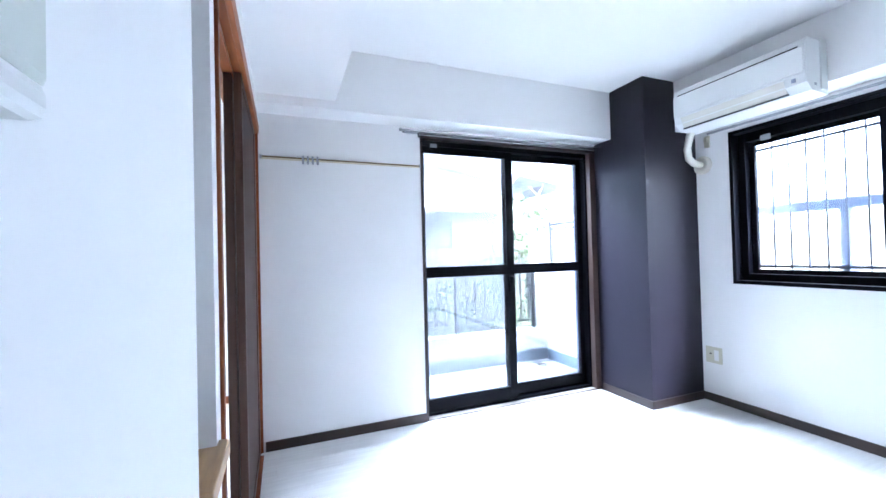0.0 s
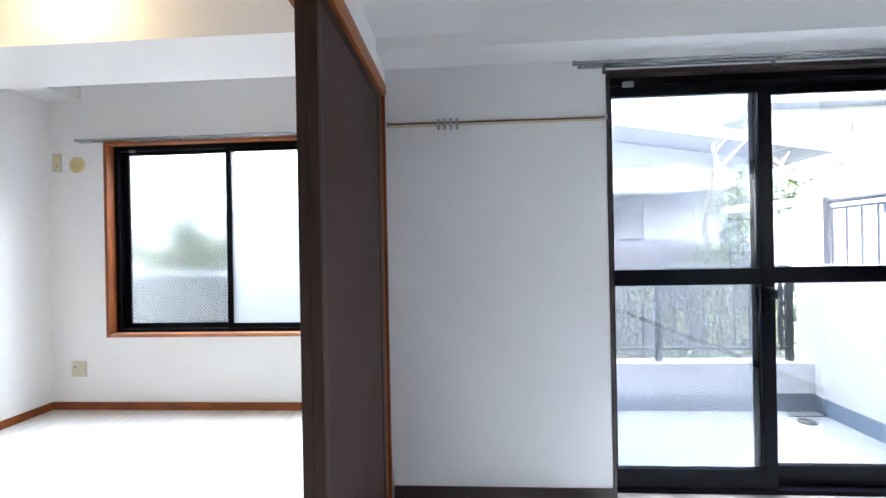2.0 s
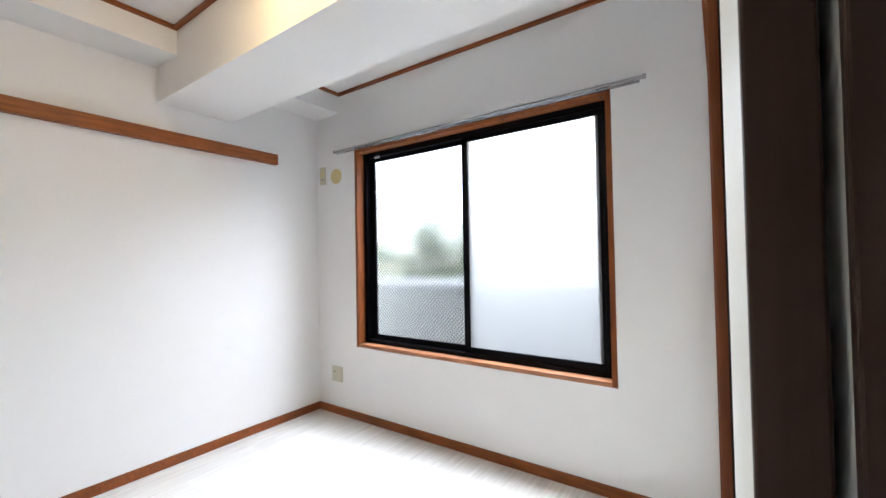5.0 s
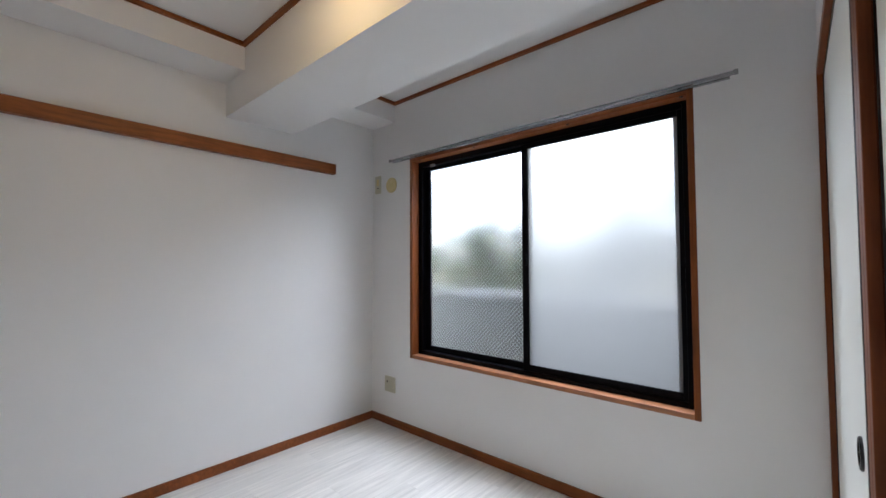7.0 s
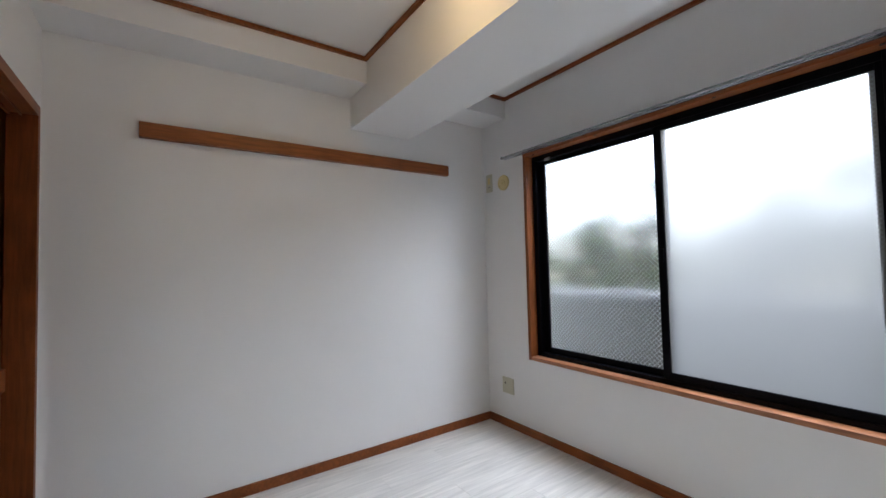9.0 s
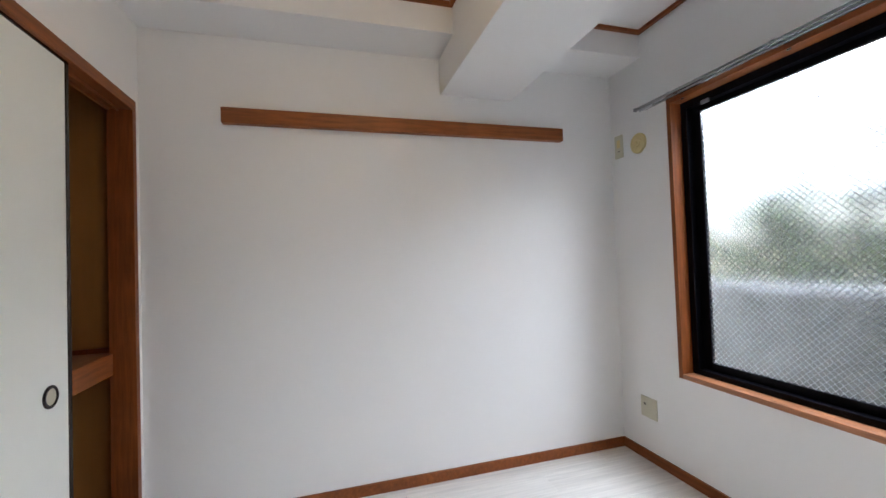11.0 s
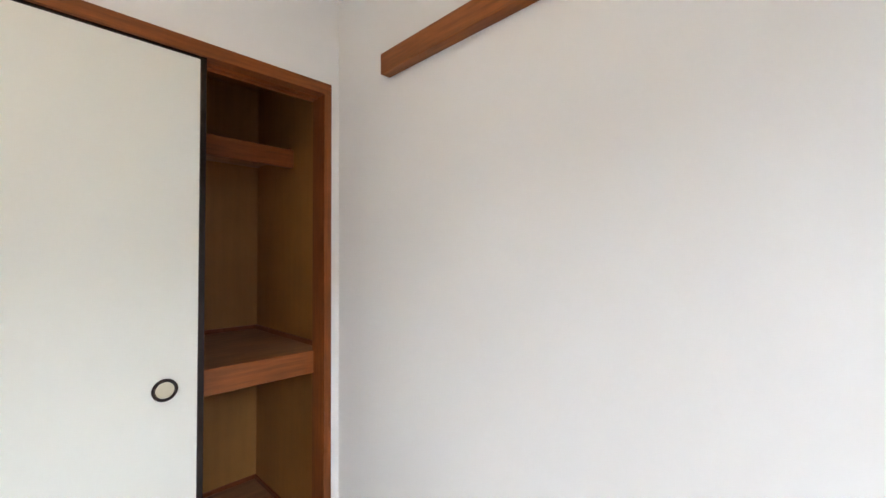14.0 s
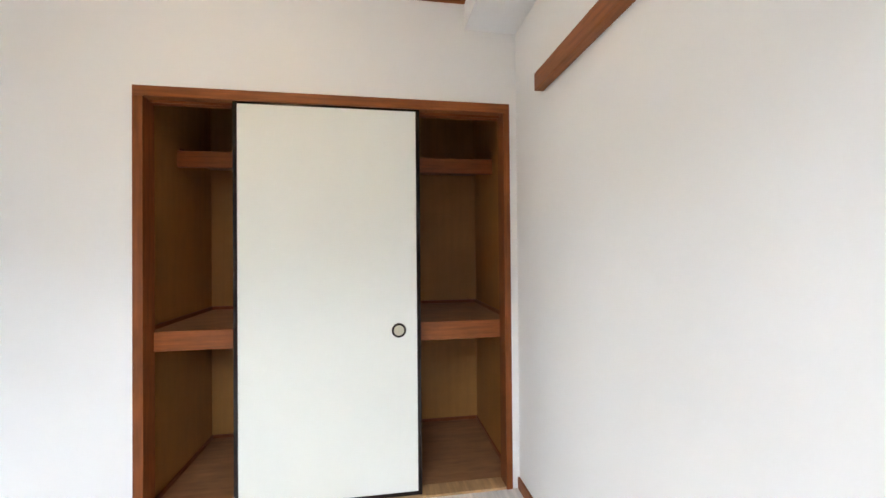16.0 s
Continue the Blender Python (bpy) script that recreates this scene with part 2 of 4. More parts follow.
def rods(*rows, sides=12):
    bm = bmesh.new()
    for a, b, r in rows:
        rod(bm, a, b, r, sides=sides)
    return bm


def tube(points, r, sides=12):
    """A bent pipe through a few points."""
    bm = bmesh.new()
    pts = [Vector(p) for p in points]
    rings = []
    for i, p in enumerate(pts):
        d = (pts[min(i + 1, len(pts) - 1)] - pts[max(i - 1, 0)]).normalized()
        q = d.to_track_quat('Z', 'Y')
        rings.append([bm.verts.new(p + q @ Vector((r * math.cos(a), r * math.sin(a), 0)))
                      for a in (2 * math.pi * k / sides for k in range(sides))])
    for u, v in zip(rings, rings[1:]):
        for k in range(sides):
            bm.faces.new((u[k], u[(k + 1) % sides], v[(k + 1) % sides], v[k]))
    bm.faces.new(rings[0][::-1])
    bm.faces.new(rings[-1])
    bmesh.ops.recalc_face_normals(bm, faces=bm.faces)
    return bm


def ring(center, axis, r_out, r_in, depth, sides=32):
    """A round rim with a bore, its axis along a unit vector."""
    bm = bmesh.new()
    q = Vector(axis).to_track_quat('Z', 'Y')
    c = Vector(center)
    prof = [(r_in, 0), (r_in, depth * 0.8), (r_in + (r_out - r_in) * 0.3, depth), (r_out - (r_out - r_in) * 0.3, depth), (r_out, depth * 0.6), (r_out, 0)]
    loops = []
    for k in range(sides):
        a = 2 * math.pi * k / sides
        loops.append([bm.verts.new(c + q @ Vector((p * math.cos(a), p * math.sin(a), h))) for p, h in prof])
    for k in range(sides):
        u, v = loops[k], loops[(k + 1) % sides]
        for i in range(len(prof)):
            j = (i + 1) % len(prof)
            bm.faces.new((u[i], v[i], v[j], u[j]))
    bmesh.ops.recalc_face_normals(bm, faces=bm.faces)
    return bm


def profile_y(points, y0, y1):
    """A solid with the outline points (x, z), drawn out along y."""
    bm = bmesh.new()
    a = [bm.verts.new((x, y0, z)) for x, z in points]
    b = [bm.verts.new((x, y1, z)) for x, z in points]
    bm.faces.new(a)
    bm.faces.new(b[::-1])
    for i in range(len(points)):
        j = (i + 1) % len(points)
        bm.faces.new((a[i], b[i], b[j], a[j]))
    bmesh.ops.recalc_face_normals(bm, faces=bm.faces)
    return bm


def profile_x(points, x0, x1):
    """A solid with the outline points (y, z), drawn out along x."""
    bm = profile_y(points, x0, x1)
    for v in bm.verts:
        v.co = Vector((v.co.y, v.co.x, v.co.z))
    bmesh.ops.recalc_face_normals(bm, faces=bm.faces)
    return bm


def mesh_of(name, bm, material, smooth=False):
    me = bpy.data.meshes.new(name)
    bm.normal_update()
    bm.to_mesh(me)
    bm.free()
    me.materials.append(material)
    if smooth:
        for p in me.polygons:
            p.use_smooth = True
        me.set_sharp_from_angle(angle=radians(35))
    return me


def part(name, bm, material, parent, label="", smooth=False):
    ob = new(name, mesh_of(name, bm, material, smooth))
    ob.parent = parent
    ob.matrix_parent_inverse = parent.matrix_world.inverted() if parent.parent is None else Matrix()
    if label:
        tagged(ob, label)
    return ob


def base(name, label, category, group="", kind=""):
    """An Empty that carries the parts of a thing; parts are built in world metres."""
    ob = new(name)
    ob.empty_display_size = 0.1
    return tagged(ob, label, category, group, kind)


def solid(name, bm, material, label, category, kind="", group="", smooth=False):
    return tagged(new(name, mesh_of(name, bm, material, smooth)), label, category, group, kind)


# ---------- plan ----------
XP, XPW = -0.072, -0.188      # partition: living face, west-room face
YN, XE = 3.245, 3.035        # living room: north wall, east wall
XW, YNW, YS = -2.90, 4.27, 1.64   # west room: west wall, north wall, south wall
HL, HW = 2.41, 2.53          # ceilings
YB = -1.9                    # back wall of the living room

# ---------- living room structure ----------
solid("floor_living", boxes((XPW, XE + 0.15, YB - 0.15, YN + 0.16, -0.15, -0.012)), M_SUBFLOOR,
      "subfloor under pale living room planks", "floor", "structure")
solid("ceiling_living", boxes((XPW, XE + 0.15, YB - 0.15, YN + 0.15, HL, HL + 0.3)), M_CEIL,
      "white papered living room ceiling", "ceiling", "structure")
DX0, DX1, DZ1 = 0.957, 2.502, 1.988
solid("wall_north_living", boxes((XP, DX0, YN, YN + 0.15, 0, HL), (DX0, DX1, YN, YN + 0.15, DZ1, HL), (DX1, XE + 0.15, YN, YN + 0.15, 0, HL)),
      M_WALL, "white papered wall beside the balcony door", "wall", "structure")
EY0, EY1, EZ0, EZ1 = 0.95, 2.495, 0.89, 1.97
solid("wall_east", boxes((XE, XE + 0.15, EY1, YN, 0, HL), (XE, XE + 0.15, YB, EY0, 0, HL),
                         (XE, XE + 0.15, EY0, EY1, 0, EZ0), (XE, XE + 0.15, EY0, EY1, EZ1, HL)),
      M_WALL, "white papered wall with a barred window", "wall", "structure")
solid("wall_south_living", boxes((XPW, XE + 0.15, YB - 0.15, YB, 0, HL)), M_WALL, "plain white papered back wall", "wall", "structure")
solid("beam_north", boxes((XP, DX1, 3.058, YN, 2.036, HL)), M_WALL, "white papered ceiling beam above the balcony door", "beam", "structure")
solid("beam_partition", boxes((XP, 0.366, YB, 3.058, 2.088, HL)), M_WALL, "white papered ceiling beam above the sliding doors", "beam", "structure")
solid("beam_east", boxes((2.82, XE, YB, 2.742, 2.03, HL)), M_WALL, "white papered ceiling beam behind the air conditioner", "beam", "structure")
solid("column", boxes((DX1, XE, 2.742, YN, 0, HL)), M_ACCENT, "structural column in dark purple-grey textured wallpaper", "column", "structure")

NY0, NY1, NZ0, NZ1 = 1.349, 1.531, 0.77, 2.05
OY0, OY1, OZ1 = 1.60, 3.198, 1.905     # clear opening of the sliding doors
solid("wall_partition", boxes((XPW - 0.06, XP, YB, NY0, 0, HW), (XPW - 0.06, XP, NY0, NY1, 0, NZ0),
                              (XPW - 0.06, XP, NY0, NY1, NZ1, HW), (XPW - 0.06, -0.235, NY0, NY1, NZ0, NZ1),
                              (XPW, XP, NY1, OY0 - 0.012, 0, HW),
                              (XPW, XP, OY0 - 0.012, OY1 + 0.077, OZ1 + 0.055, HW)),
      M_WALL, "white papered partition with a narrow recess", "wall", "structure")
solid("recess_sill", boxes((-0.235, -0.052, NY0 + 0.002, NY1 + 0.032, NZ0 - 0.03, NZ0 + 0.004), bevel=0.003), M_SILLWOOD,
      "pale wooden sill in the wall recess", "sill")

# baseboards of the living room
H = 0.058
solid("baseboard_living", boxes((XP + 0.012, DX0 - 0.001, YN - 0.009, YN, 0, H), (DX1 - 0.009, DX1, 2.733, YN - 0.03, 0, H),
                                (DX1 - 0.009, XE, 2.733, 2.742, 0, H), (XE - 0.009, XE, YB, 2.733, 0, H), (XP, XE - 0.009, YB, YB + 0.009, 0, H)),
      M_DARKTRIM, "dark brown baseboard of the living room", "baseboard", "structure")

# ---------- west room structure ----------
solid("floor_west", boxes((XW - 0.15, XPW, YS - 0.1, YNW + 0.15, -0.15, -0.012)), M_SUBFLOOR, "subfloor under pale planks", "floor", "structure")
solid("ceiling_west", boxes((XW - 0.15, 0.95, YS - 1.05, YNW + 0.15, HW, HW + 0.2)), M_CEIL, "white papered ceiling inside brown cornice strips", "ceiling", "structure")
solid("wall_west", boxes((XW - 0.15, XW, 0.6, YNW + 0.15, 0, HW)), M_WALL, "white papered wall with a brown picture rail", "wall", "structure")
WX0, WX1, WZ0, WZ1 = -2.453, -0.603, 0.550, 2.05
solid("wall_north_west_room", boxes((XW, WX0, YNW, YNW + 0.15, 0, HW), (WX1, 0.95, YNW, YNW + 0.15, 0, HW),
                                    (WX0, WX1, YNW, YNW + 0.15, 0, WZ0), (WX0, WX1, YNW, YNW + 0.15, WZ1, HW)),
      M_WALL, "white papered wall round the frosted window", "wall", "structure")
CX0, CX1, CZ1 = -2.862, -1.088, 2.0
solid("wall_south_west_room", boxes((XW, CX0, YS - 0.09, YS, 0, HW), (CX1, XPW, YS - 0.09, YS, 0, HW), (CX0, CX1, YS - 0.09, YS, CZ1, HW)),
      M_WALL, "white papered wall above the closet", "wall", "structure")
solid("beam_west_room", boxes((XW, XPW, 3.118, 3.560, 2.166, HW)), M_WALL, "deep white papered ceiling beam", "beam", "structure")
solid("soffit_west", boxes((XW, -2.628, YS, 3.118, 2.372, HW), (XW, -2.628, 3.56, YNW, 2.372, HW)), M_WALL,
      "white papered soffit along the wall", "soffit", "structure")
solid("cornice", boxes((-2.628, -2.606, YS, 3.096, 2.506, HW - 0.004), (-2.628, XPW, 3.096, 3.118, 2.506, HW - 0.004),
                       (-2.606, XPW, YS, YS + 0.022, 2.506, HW - 0.004),
                       (-2.628, -2.606, 3.56, 4.248, 2.506, HW - 0.004), (-2.628, XPW, 4.248, YNW, 2.506, HW - 0.004)),
      M_WOOD_X, "reddish brown wooden cornice strip", "trim", "structure")
solid("baseboard_west_room", boxes((XW, XW + 0.010, YS, YNW, 0, H), (XW + 0.010, XPW - 0.02, YNW - 0.010, YNW, 0, H), (CX1 + 0.001, XPW, YS, YS + 0.010, 0, H)),
      M_WOOD_X, "reddish brown wooden baseboard", "baseboard", "structure")
rail = solid("picture_rail", boxes((XW + 0.001, -2.857, 1.996, 3.885, 1.928, 2.004), bevel=0.003), M_WOOD,
             "long reddish brown wooden rail fixed to the wall", "rail")

# storage behind the narrow fusuma and the closed corner above
FY0, FY1 = 3.285, 4.235
solid("wall_partition_north", boxes((XPW, XP, FY0 - 0.01, FY1 + 0.03, 2.0, HW), (XPW, XP, FY1 + 0.03, YNW, 0, HW),
                                    (XP, 0.95, YN + 0.15, YN + 0.2, 0, HW), (0.85, 0.95, YN + 0.2, YNW, 0, HW)),
      M_WALL, "white papered wall above the storage door", "wall", "structure")
solid("floor_storage", boxes((XPW, 0.85, YN + 0.2, YNW, -0.1, -0.004)), M_PLYFLOOR, "plywood storage floor", "floor", "structure")


# ---------- planks of the two floors ----------
def lay_planks(parent, name, x0, x1, y0, y1, along, material, width=0.15, length=1.2):
    """Planks as pieces of a floor; alike ones share a mesh."""
    shared = {}
    u0, u1, v0, v1 = (x0, x1, y0, y1) if along == 'x' else (y0, y1, x0, x1)
    row, v = 0, v0
    while v < v1 - 0.005:
        w = min(width, v1 - v)
        u = u0 - ((row * 0.37) % 1.0) * length
        while u < u1:
            a, b = max(u, u0), min(u + length, u1)
            if b - a > 0.01:
                key = (round(b - a, 3), round(w, 3))
                if key not in shared:
                    g = 0.0004
                    bm = bmesh.new()
                    if along == 'x':
                        box(bm, g, b - a - g, g, w - g, -0.012, 0.0)
                    else:
                        box(bm, g, w - g, g, b - a - g, -0.012, 0.0)
                    shared[key] = mesh_of(name, bm, material)
                ob = new(name, shared[key])
                ob.parent = parent
                ob.location = (a, v, 0) if along == 'x' else (v, a, 0)
            u += length
        v += width
        row += 1


# ---------- sliding doors between the rooms ----------
frame_ob = base("sliding_door_frame", "reddish brown wooden frame of the sliding doors", "door frame", kind="structure")
part("head", boxes((XPW - 0.008, XP + 0.006, OY0 - 0.012, OY1 + 0.077, OZ1 + 0.012, OZ1 + 0.055), (XPW - 0.006, -0.160, OY0, OY1, OZ1 - 0.012, OZ1 + 0.012),
                   (-0.1205, -0.1165, OY0, OY1, OZ1 - 0.012, OZ1 + 0.012), (-0.084, XP + 0.006, OY0, OY1, OZ1 - 0.012, OZ1 + 0.012), bevel=0.002), M_WOOD, frame_ob)
part("jamb", boxes((XPW - 0.008, XP + 0.008, OY0 - 0.012, OY0 + 0.012, 0, OZ1 + 0.012), bevel=0.002), M_JAMB, frame_ob)
part("jamb", boxes((-0.178, -0.086, OY1, OY1 + 0.034, 0, OZ1 + 0.012), (-0.178, XP - 0.001, OY1 + 0.034, OY1 + 0.077, 0, OZ1 + 0.012), bevel=0.002), M_JAMB, frame_ob)
part("track", boxes((XPW - 0.004, XP + 0.004, OY0 + 0.012, OY1, -0.01, 0.003)), M_JAMB, frame_ob, "flat wooden floor track")


def sliding_door(x0, x1, y0, y1, label):
    """Brown towards the living room, white paper towards the west room."""
    d = base("sliding_door", label, "sliding door", "sliding doors between the rooms")
    zt = OZ1 + 0.006
    s = 0.042
    xm = (x0 + x1) / 2
    part("stile", boxes((x0 - 0.0005, x1, y0, y0 + 0.012, 0.006, zt), (x0 + 0.005, x1, y0 + 0.0121, y0 + s, 0.006, zt), bevel=0.002), M_DOORSTILE, d)
    part("stile", boxes((x0 + 0.005, x1, y1 - s, y1, 0.006, zt), bevel=0.002), M_DOORSTILE, d)
    part("edge_strip", boxes((x0 - 0.004, x0 + 0.0049, y1 - 0.022, y1, 0.006, zt)), M_LACQUER, d, "black lacquered edge strip")
    part("rail", boxes((x0 + 0.005, x1, y0 + s, y1 - s, 0.006, 0.048), bevel=0.002), M_DOORSTILE, d)
    part("rail", boxes((x0 + 0.005, x1, y0 + s, y1 - s, zt - 0.04, zt), bevel=0.002), M_DOORSTILE, d)
    part("brown_panel", boxes((x0 + 0.006, x1 - 0.004, y0 + s, y1 - s, 0.048, zt - 0.04)), M_DOORBROWN, d, "dark brown wood-grain panel")
    part("white_panel", boxes((x0, x0 + 0.0045, y0 + 0.0125, y1 - 0.0225, 0.014, zt - 0.010)), M_FUSUMA, d, "white papered panel")
    return d


sliding_door(-0.155, -0.122, 2.420, OY1 - 0.002, "dark brown wooden sliding door with a white papered back, pushed open")
sliding_door(-0.115, -0.087, 2.405, OY1 - 0.002, "dark brown wooden sliding door pushed open in front of another")


def fusuma_pull(parent, center, axis, r=0.036):
    p = part("pull", ring(center, axis, r, r * 0.72, 0.006), M_LACQUER, parent, "round black-rimmed finger pull", smooth=True)
    bm = bmesh.new()
    c, a = Vector(center), Vector(axis)
    rod(bm, c + a * 0.0005, c + a * 0.0025, r * 0.73, sides=28)
    part("dish", bm, M_IVORY, p, "pale metal dish")


def fusuma(name, label, axis, u0, u1, v0, v1, z0, z1, side, pull_u, group=""):
    """A papered door in a thin lacquer frame; it runs along x or y, its front at v0 or v1."""
    d = base(name, label, "sliding door", group)
    s = 0.020

    def b(ua, ub, va, vb, za, zb, bevel=0.0):
        return boxes((ua, ub, va, vb, za, zb) if axis == 'x' else (va, vb, ua, ub, za, zb), bevel=bevel)
    part("stile", b(u0, u0 + s, v0, v1, z0, z1, 0.003), M_LACQUER, d)
    part("stile", b(u1 - s, u1, v0, v1, z0, z1, 0.003), M_LACQUER, d)
    part("rail", b(u0 + s, u1 - s, v0, v1, z0, z0 + s, 0.003), M_LACQUER, d)
    part("rail", b(u0 + s, u1 - s, v0, v1, z1 - 0.016, z1, 0.003), M_LACQUER, d)
    part("paper_panel", b(u0 + s, u1 - s, v0 + 0.003, v1 - 0.003, z0 + s, z1 - 0.016), M_FUSUMA, d, "white papered panel")
    face = (v1 - 0.003) if side > 0 else (v0 + 0.003)
    if pull_u is not None:
        c = (pull_u, face, 0.841) if axis == 'x' else (face, pull_u, 0.841)
        fusuma_pull(d, c, (0, side, 0) if axis == 'x' else (side, 0, 0))
    return d


# storage door in the corner beside the window
storage = base("storage_door_frame", "dark brown wooden frame of the storage door", "door frame", kind="structure")
part("head", boxes((XPW - 0.006, XP, FY0 - 0.009, FY1 + 0.03, 1.965, 1.998), bevel=0.002), M_JAMB, storage)
part("jamb", boxes((-0.176, XP, FY0 - 0.009, FY0, 0, 1.965), bevel=0.002), M_JAMB, storage)
part("jamb", boxes((XPW - 0.006, XP, FY1, FY1 + 0.03, 0, 1.965), bevel=0.002), M_JAMB, storage)
fusuma("storage_door", "white papered sliding door closed over a corner storage", 'y', FY0 + 0.001, FY1 - 0.001, -0.178, -0.158, 0.004, 1.964, -1, 3.42)

# ---------- closet ----------
KY0 = 0.763
lining = base("wall_closet", "tan plywood closet lining", "wall", kind="structure")
for row in ((XW, XW + 0.008, KY0, YS - 0.09, 0, 2.24), (CX1 + 0.004, CX1 + 0.06, KY0 - 0.06, YS - 0.09, 0, 2.24),
            (XW - 0.05, CX1 + 0.004, KY0 - 0.06, KY0, 0, 2.24), (XW, CX1 + 0.004, KY0, YS - 0.09, 2.24, 2.28)):
    part("panel", boxes(row), M_PLY, lining)
solid("floor_closet", boxes((XW + 0.008, CX1 + 0.004, KY0, YS - 0.07, -0.05, 0.010)), M_PLYFLOOR, "brown plywood closet floor", "floor", "structure")
cf = base("closet_frame", "reddish brown wooden frame of the open closet", "door frame", kind="structure")
part("head", boxes((CX0, CX1, YS - 0.095, YS + 0.006, 1.952, CZ1), bevel=0.002), M_WOOD_X, cf)
part("groove_strip", boxes((CX0 + 0.04, CX1 - 0.044, YS - 0.052, YS - 0.044, 1.940, 1.953)), M_WOOD_X, cf)
part("groove_strip", boxes((CX0 + 0.04, CX1 - 0.044, YS - 0.09, YS - 0.08, 1.940, 1.953)), M_WOOD_X, cf)
part("jamb", boxes((CX0, CX0 + 0.034, YS - 0.095, YS + 0.006, 0, 1.952), bevel=0.002), M_WOOD_Z, cf)
part("jamb", boxes((CX1 - 0.044, CX1, YS - 0.095, YS + 0.006, 0, 1.952), bevel=0.002), M_WOOD_Z, cf)
part("threshold", boxes((CX0 + 0.034, CX1 - 0.044, YS - 0.095, YS + 0.002, -0.004, 0.012), bevel=0.002), M_SILLWOOD, cf, "pale worn wooden threshold")


def closet_shelf(label, y_front, z_top, thick):
    s = base("closet_shelf", label, "shelf", "closet shelves")
    part("board", boxes((XW + 0.009, CX1 + 0.003, KY0 + 0.001, y_front - 0.03, z_top - 0.015, z_top - 0.003)), M_PLYFLOOR, s)
    part("front_edge", boxes((XW + 0.009, CX1 + 0.003, y_front - 0.03, y_front, z_top - thick, z_top), bevel=0.003), M_WOOD_X, s, "reddish wooden front edge")
    part("ledge_strip", boxes((XW + 0.009, CX1 + 0.003, KY0 + 0.001, KY0 + 0.012, z_top - 0.003, z_top + 0.018)), M_JAMB, s)
    part("ledge_strip", boxes((XW + 0.009, XW + 0.020, KY0 + 0.012, y_front - 0.03, z_top - 0.003, z_top + 0.018)), M_JAMB, s)
    part("ledge_strip", boxes((CX1 - 0.008, CX1 + 0.003, KY0 + 0.012, y_front - 0.03, z_top - 0.003, z_top + 0.018)), M_JAMB, s)
    return s


closet_shelf("plywood closet shelf with a reddish wooden front edge", 1.558, 0.865, 0.095)
closet_shelf("shallow upper closet shelf with a reddish wooden front edge", 1.23, 1.806, 0.090)
solid("closet_floor_strip", boxes((XW + 0.009, XW + 0.020, KY0 + 0.012, YS - 0.1, 0.010, 0.03), (XW + 0.009, CX1 + 0.003, KY0 + 0.001, KY0 + 0.012, 0.010, 0.03),
                                  (CX1 - 0.008, CX1 + 0.003, KY0 + 0.012, YS - 0.1, 0.010, 0.03)), M_JAMB, "thin brown strip along the closet floor", "trim", "structure")
fusuma("closet_door", "white papered closet door with a black-rimmed pull", 'x', -2.392, -1.506, YS - 0.036, YS - 0.008, 0.013, 1.958, 1, -2.281, "closet doors")
fusuma("closet_door", "white papered closet door slid behind another", 'x', -2.386, -1.512, YS - 0.078, YS - 0.056, 0.013, 1.950, 1, None, "closet doors")


# ---------- windows ----------
def sash(parent, x0, x1, y0, y1, z0, z1, stile_l, stile_r, top, bottom, glass_mat, mid=None, name="sash"):
    """One glazed leaf in the xz plane."""
    s = part(name, boxes((x0, x0 + stile_l, y0, y1, z0, z1), (x1 - stile_r, x1, y0, y1, z0, z1),
                         (x0 + stile_l, x1 - stile_r, y0, y1, z0, z0 + bottom), (x0 + stile_l, x1 - stile_r, y0, y1, z1 - top, z1),
                         *([(x0 + stile_l, x1 - stile_r, y0, y1, mid[0], mid[1])] if mid else []), bevel=0.002), M_SASH, parent)
    ym = (y0 + y1) / 2
    spans = [(z0 + bottom, mid[0]), (mid[1], z1 - top)] if mid else [(z0 + bottom, z1 - top)]
    for a, b in spans:
        g = part("pane", boxes((x0 + stile_l, x1 - stile_r, ym - 0.002, ym + 0.002, a, b)), glass_mat, s)
        g.visible_shadow = False
    return s


# balcony door
bd = base("door_1", "black aluminium sliding glass door to the balcony", "glass door", kind="structure")
part("casing", boxes((DX0, DX0 + 0.018, YN - 0.004, YN + 0.045, 0, DZ1 - 0.022), (DX0, DX1, YN - 0.004, YN + 0.045, DZ1 - 0.022, DZ1), bevel=0.002), M_DARKTRIM, bd)
# right casing, coloured lighter where its reveal catches the light
part("casing", boxes((DX1 - 0.057, DX1 - 0.001, YN - 0.004, YN + 0.0445, 0, DZ1 - 0.022), bevel=0.003), M_CASING_LIT, bd)
part("threshold", boxes((DX0 + 0.018, DX1 - 0.057, YN - 0.004, YN + 0.0445, -0.01, 0.012), bevel=0.002), M_THRESH, bd)
part("outer_frame", boxes((DX0, DX0 + 0.035, YN + 0.045, YN + 0.145, 0, DZ1), (DX1 - 0.075, DX1, YN + 0.045, YN + 0.145, 0, DZ1),
                          (DX0 + 0.035, DX1 - 0.075, YN + 0.045, YN + 0.145, DZ1 - 0.055, DZ1), (DX0 + 0.035, DX1 - 0.075, YN + 0.045, YN + 0.145, -0.03, 0.030), bevel=0.002), M_SASH, bd)
XMID = 1.70
sash(bd, DX0 + 0.020, XMID + 0.030, YN + 0.055, YN + 0.085, 0.030, DZ1 - 0.055, 0.026, 0.062, 0.050, 0.090, M_GLASS, (0.985, 1.062))
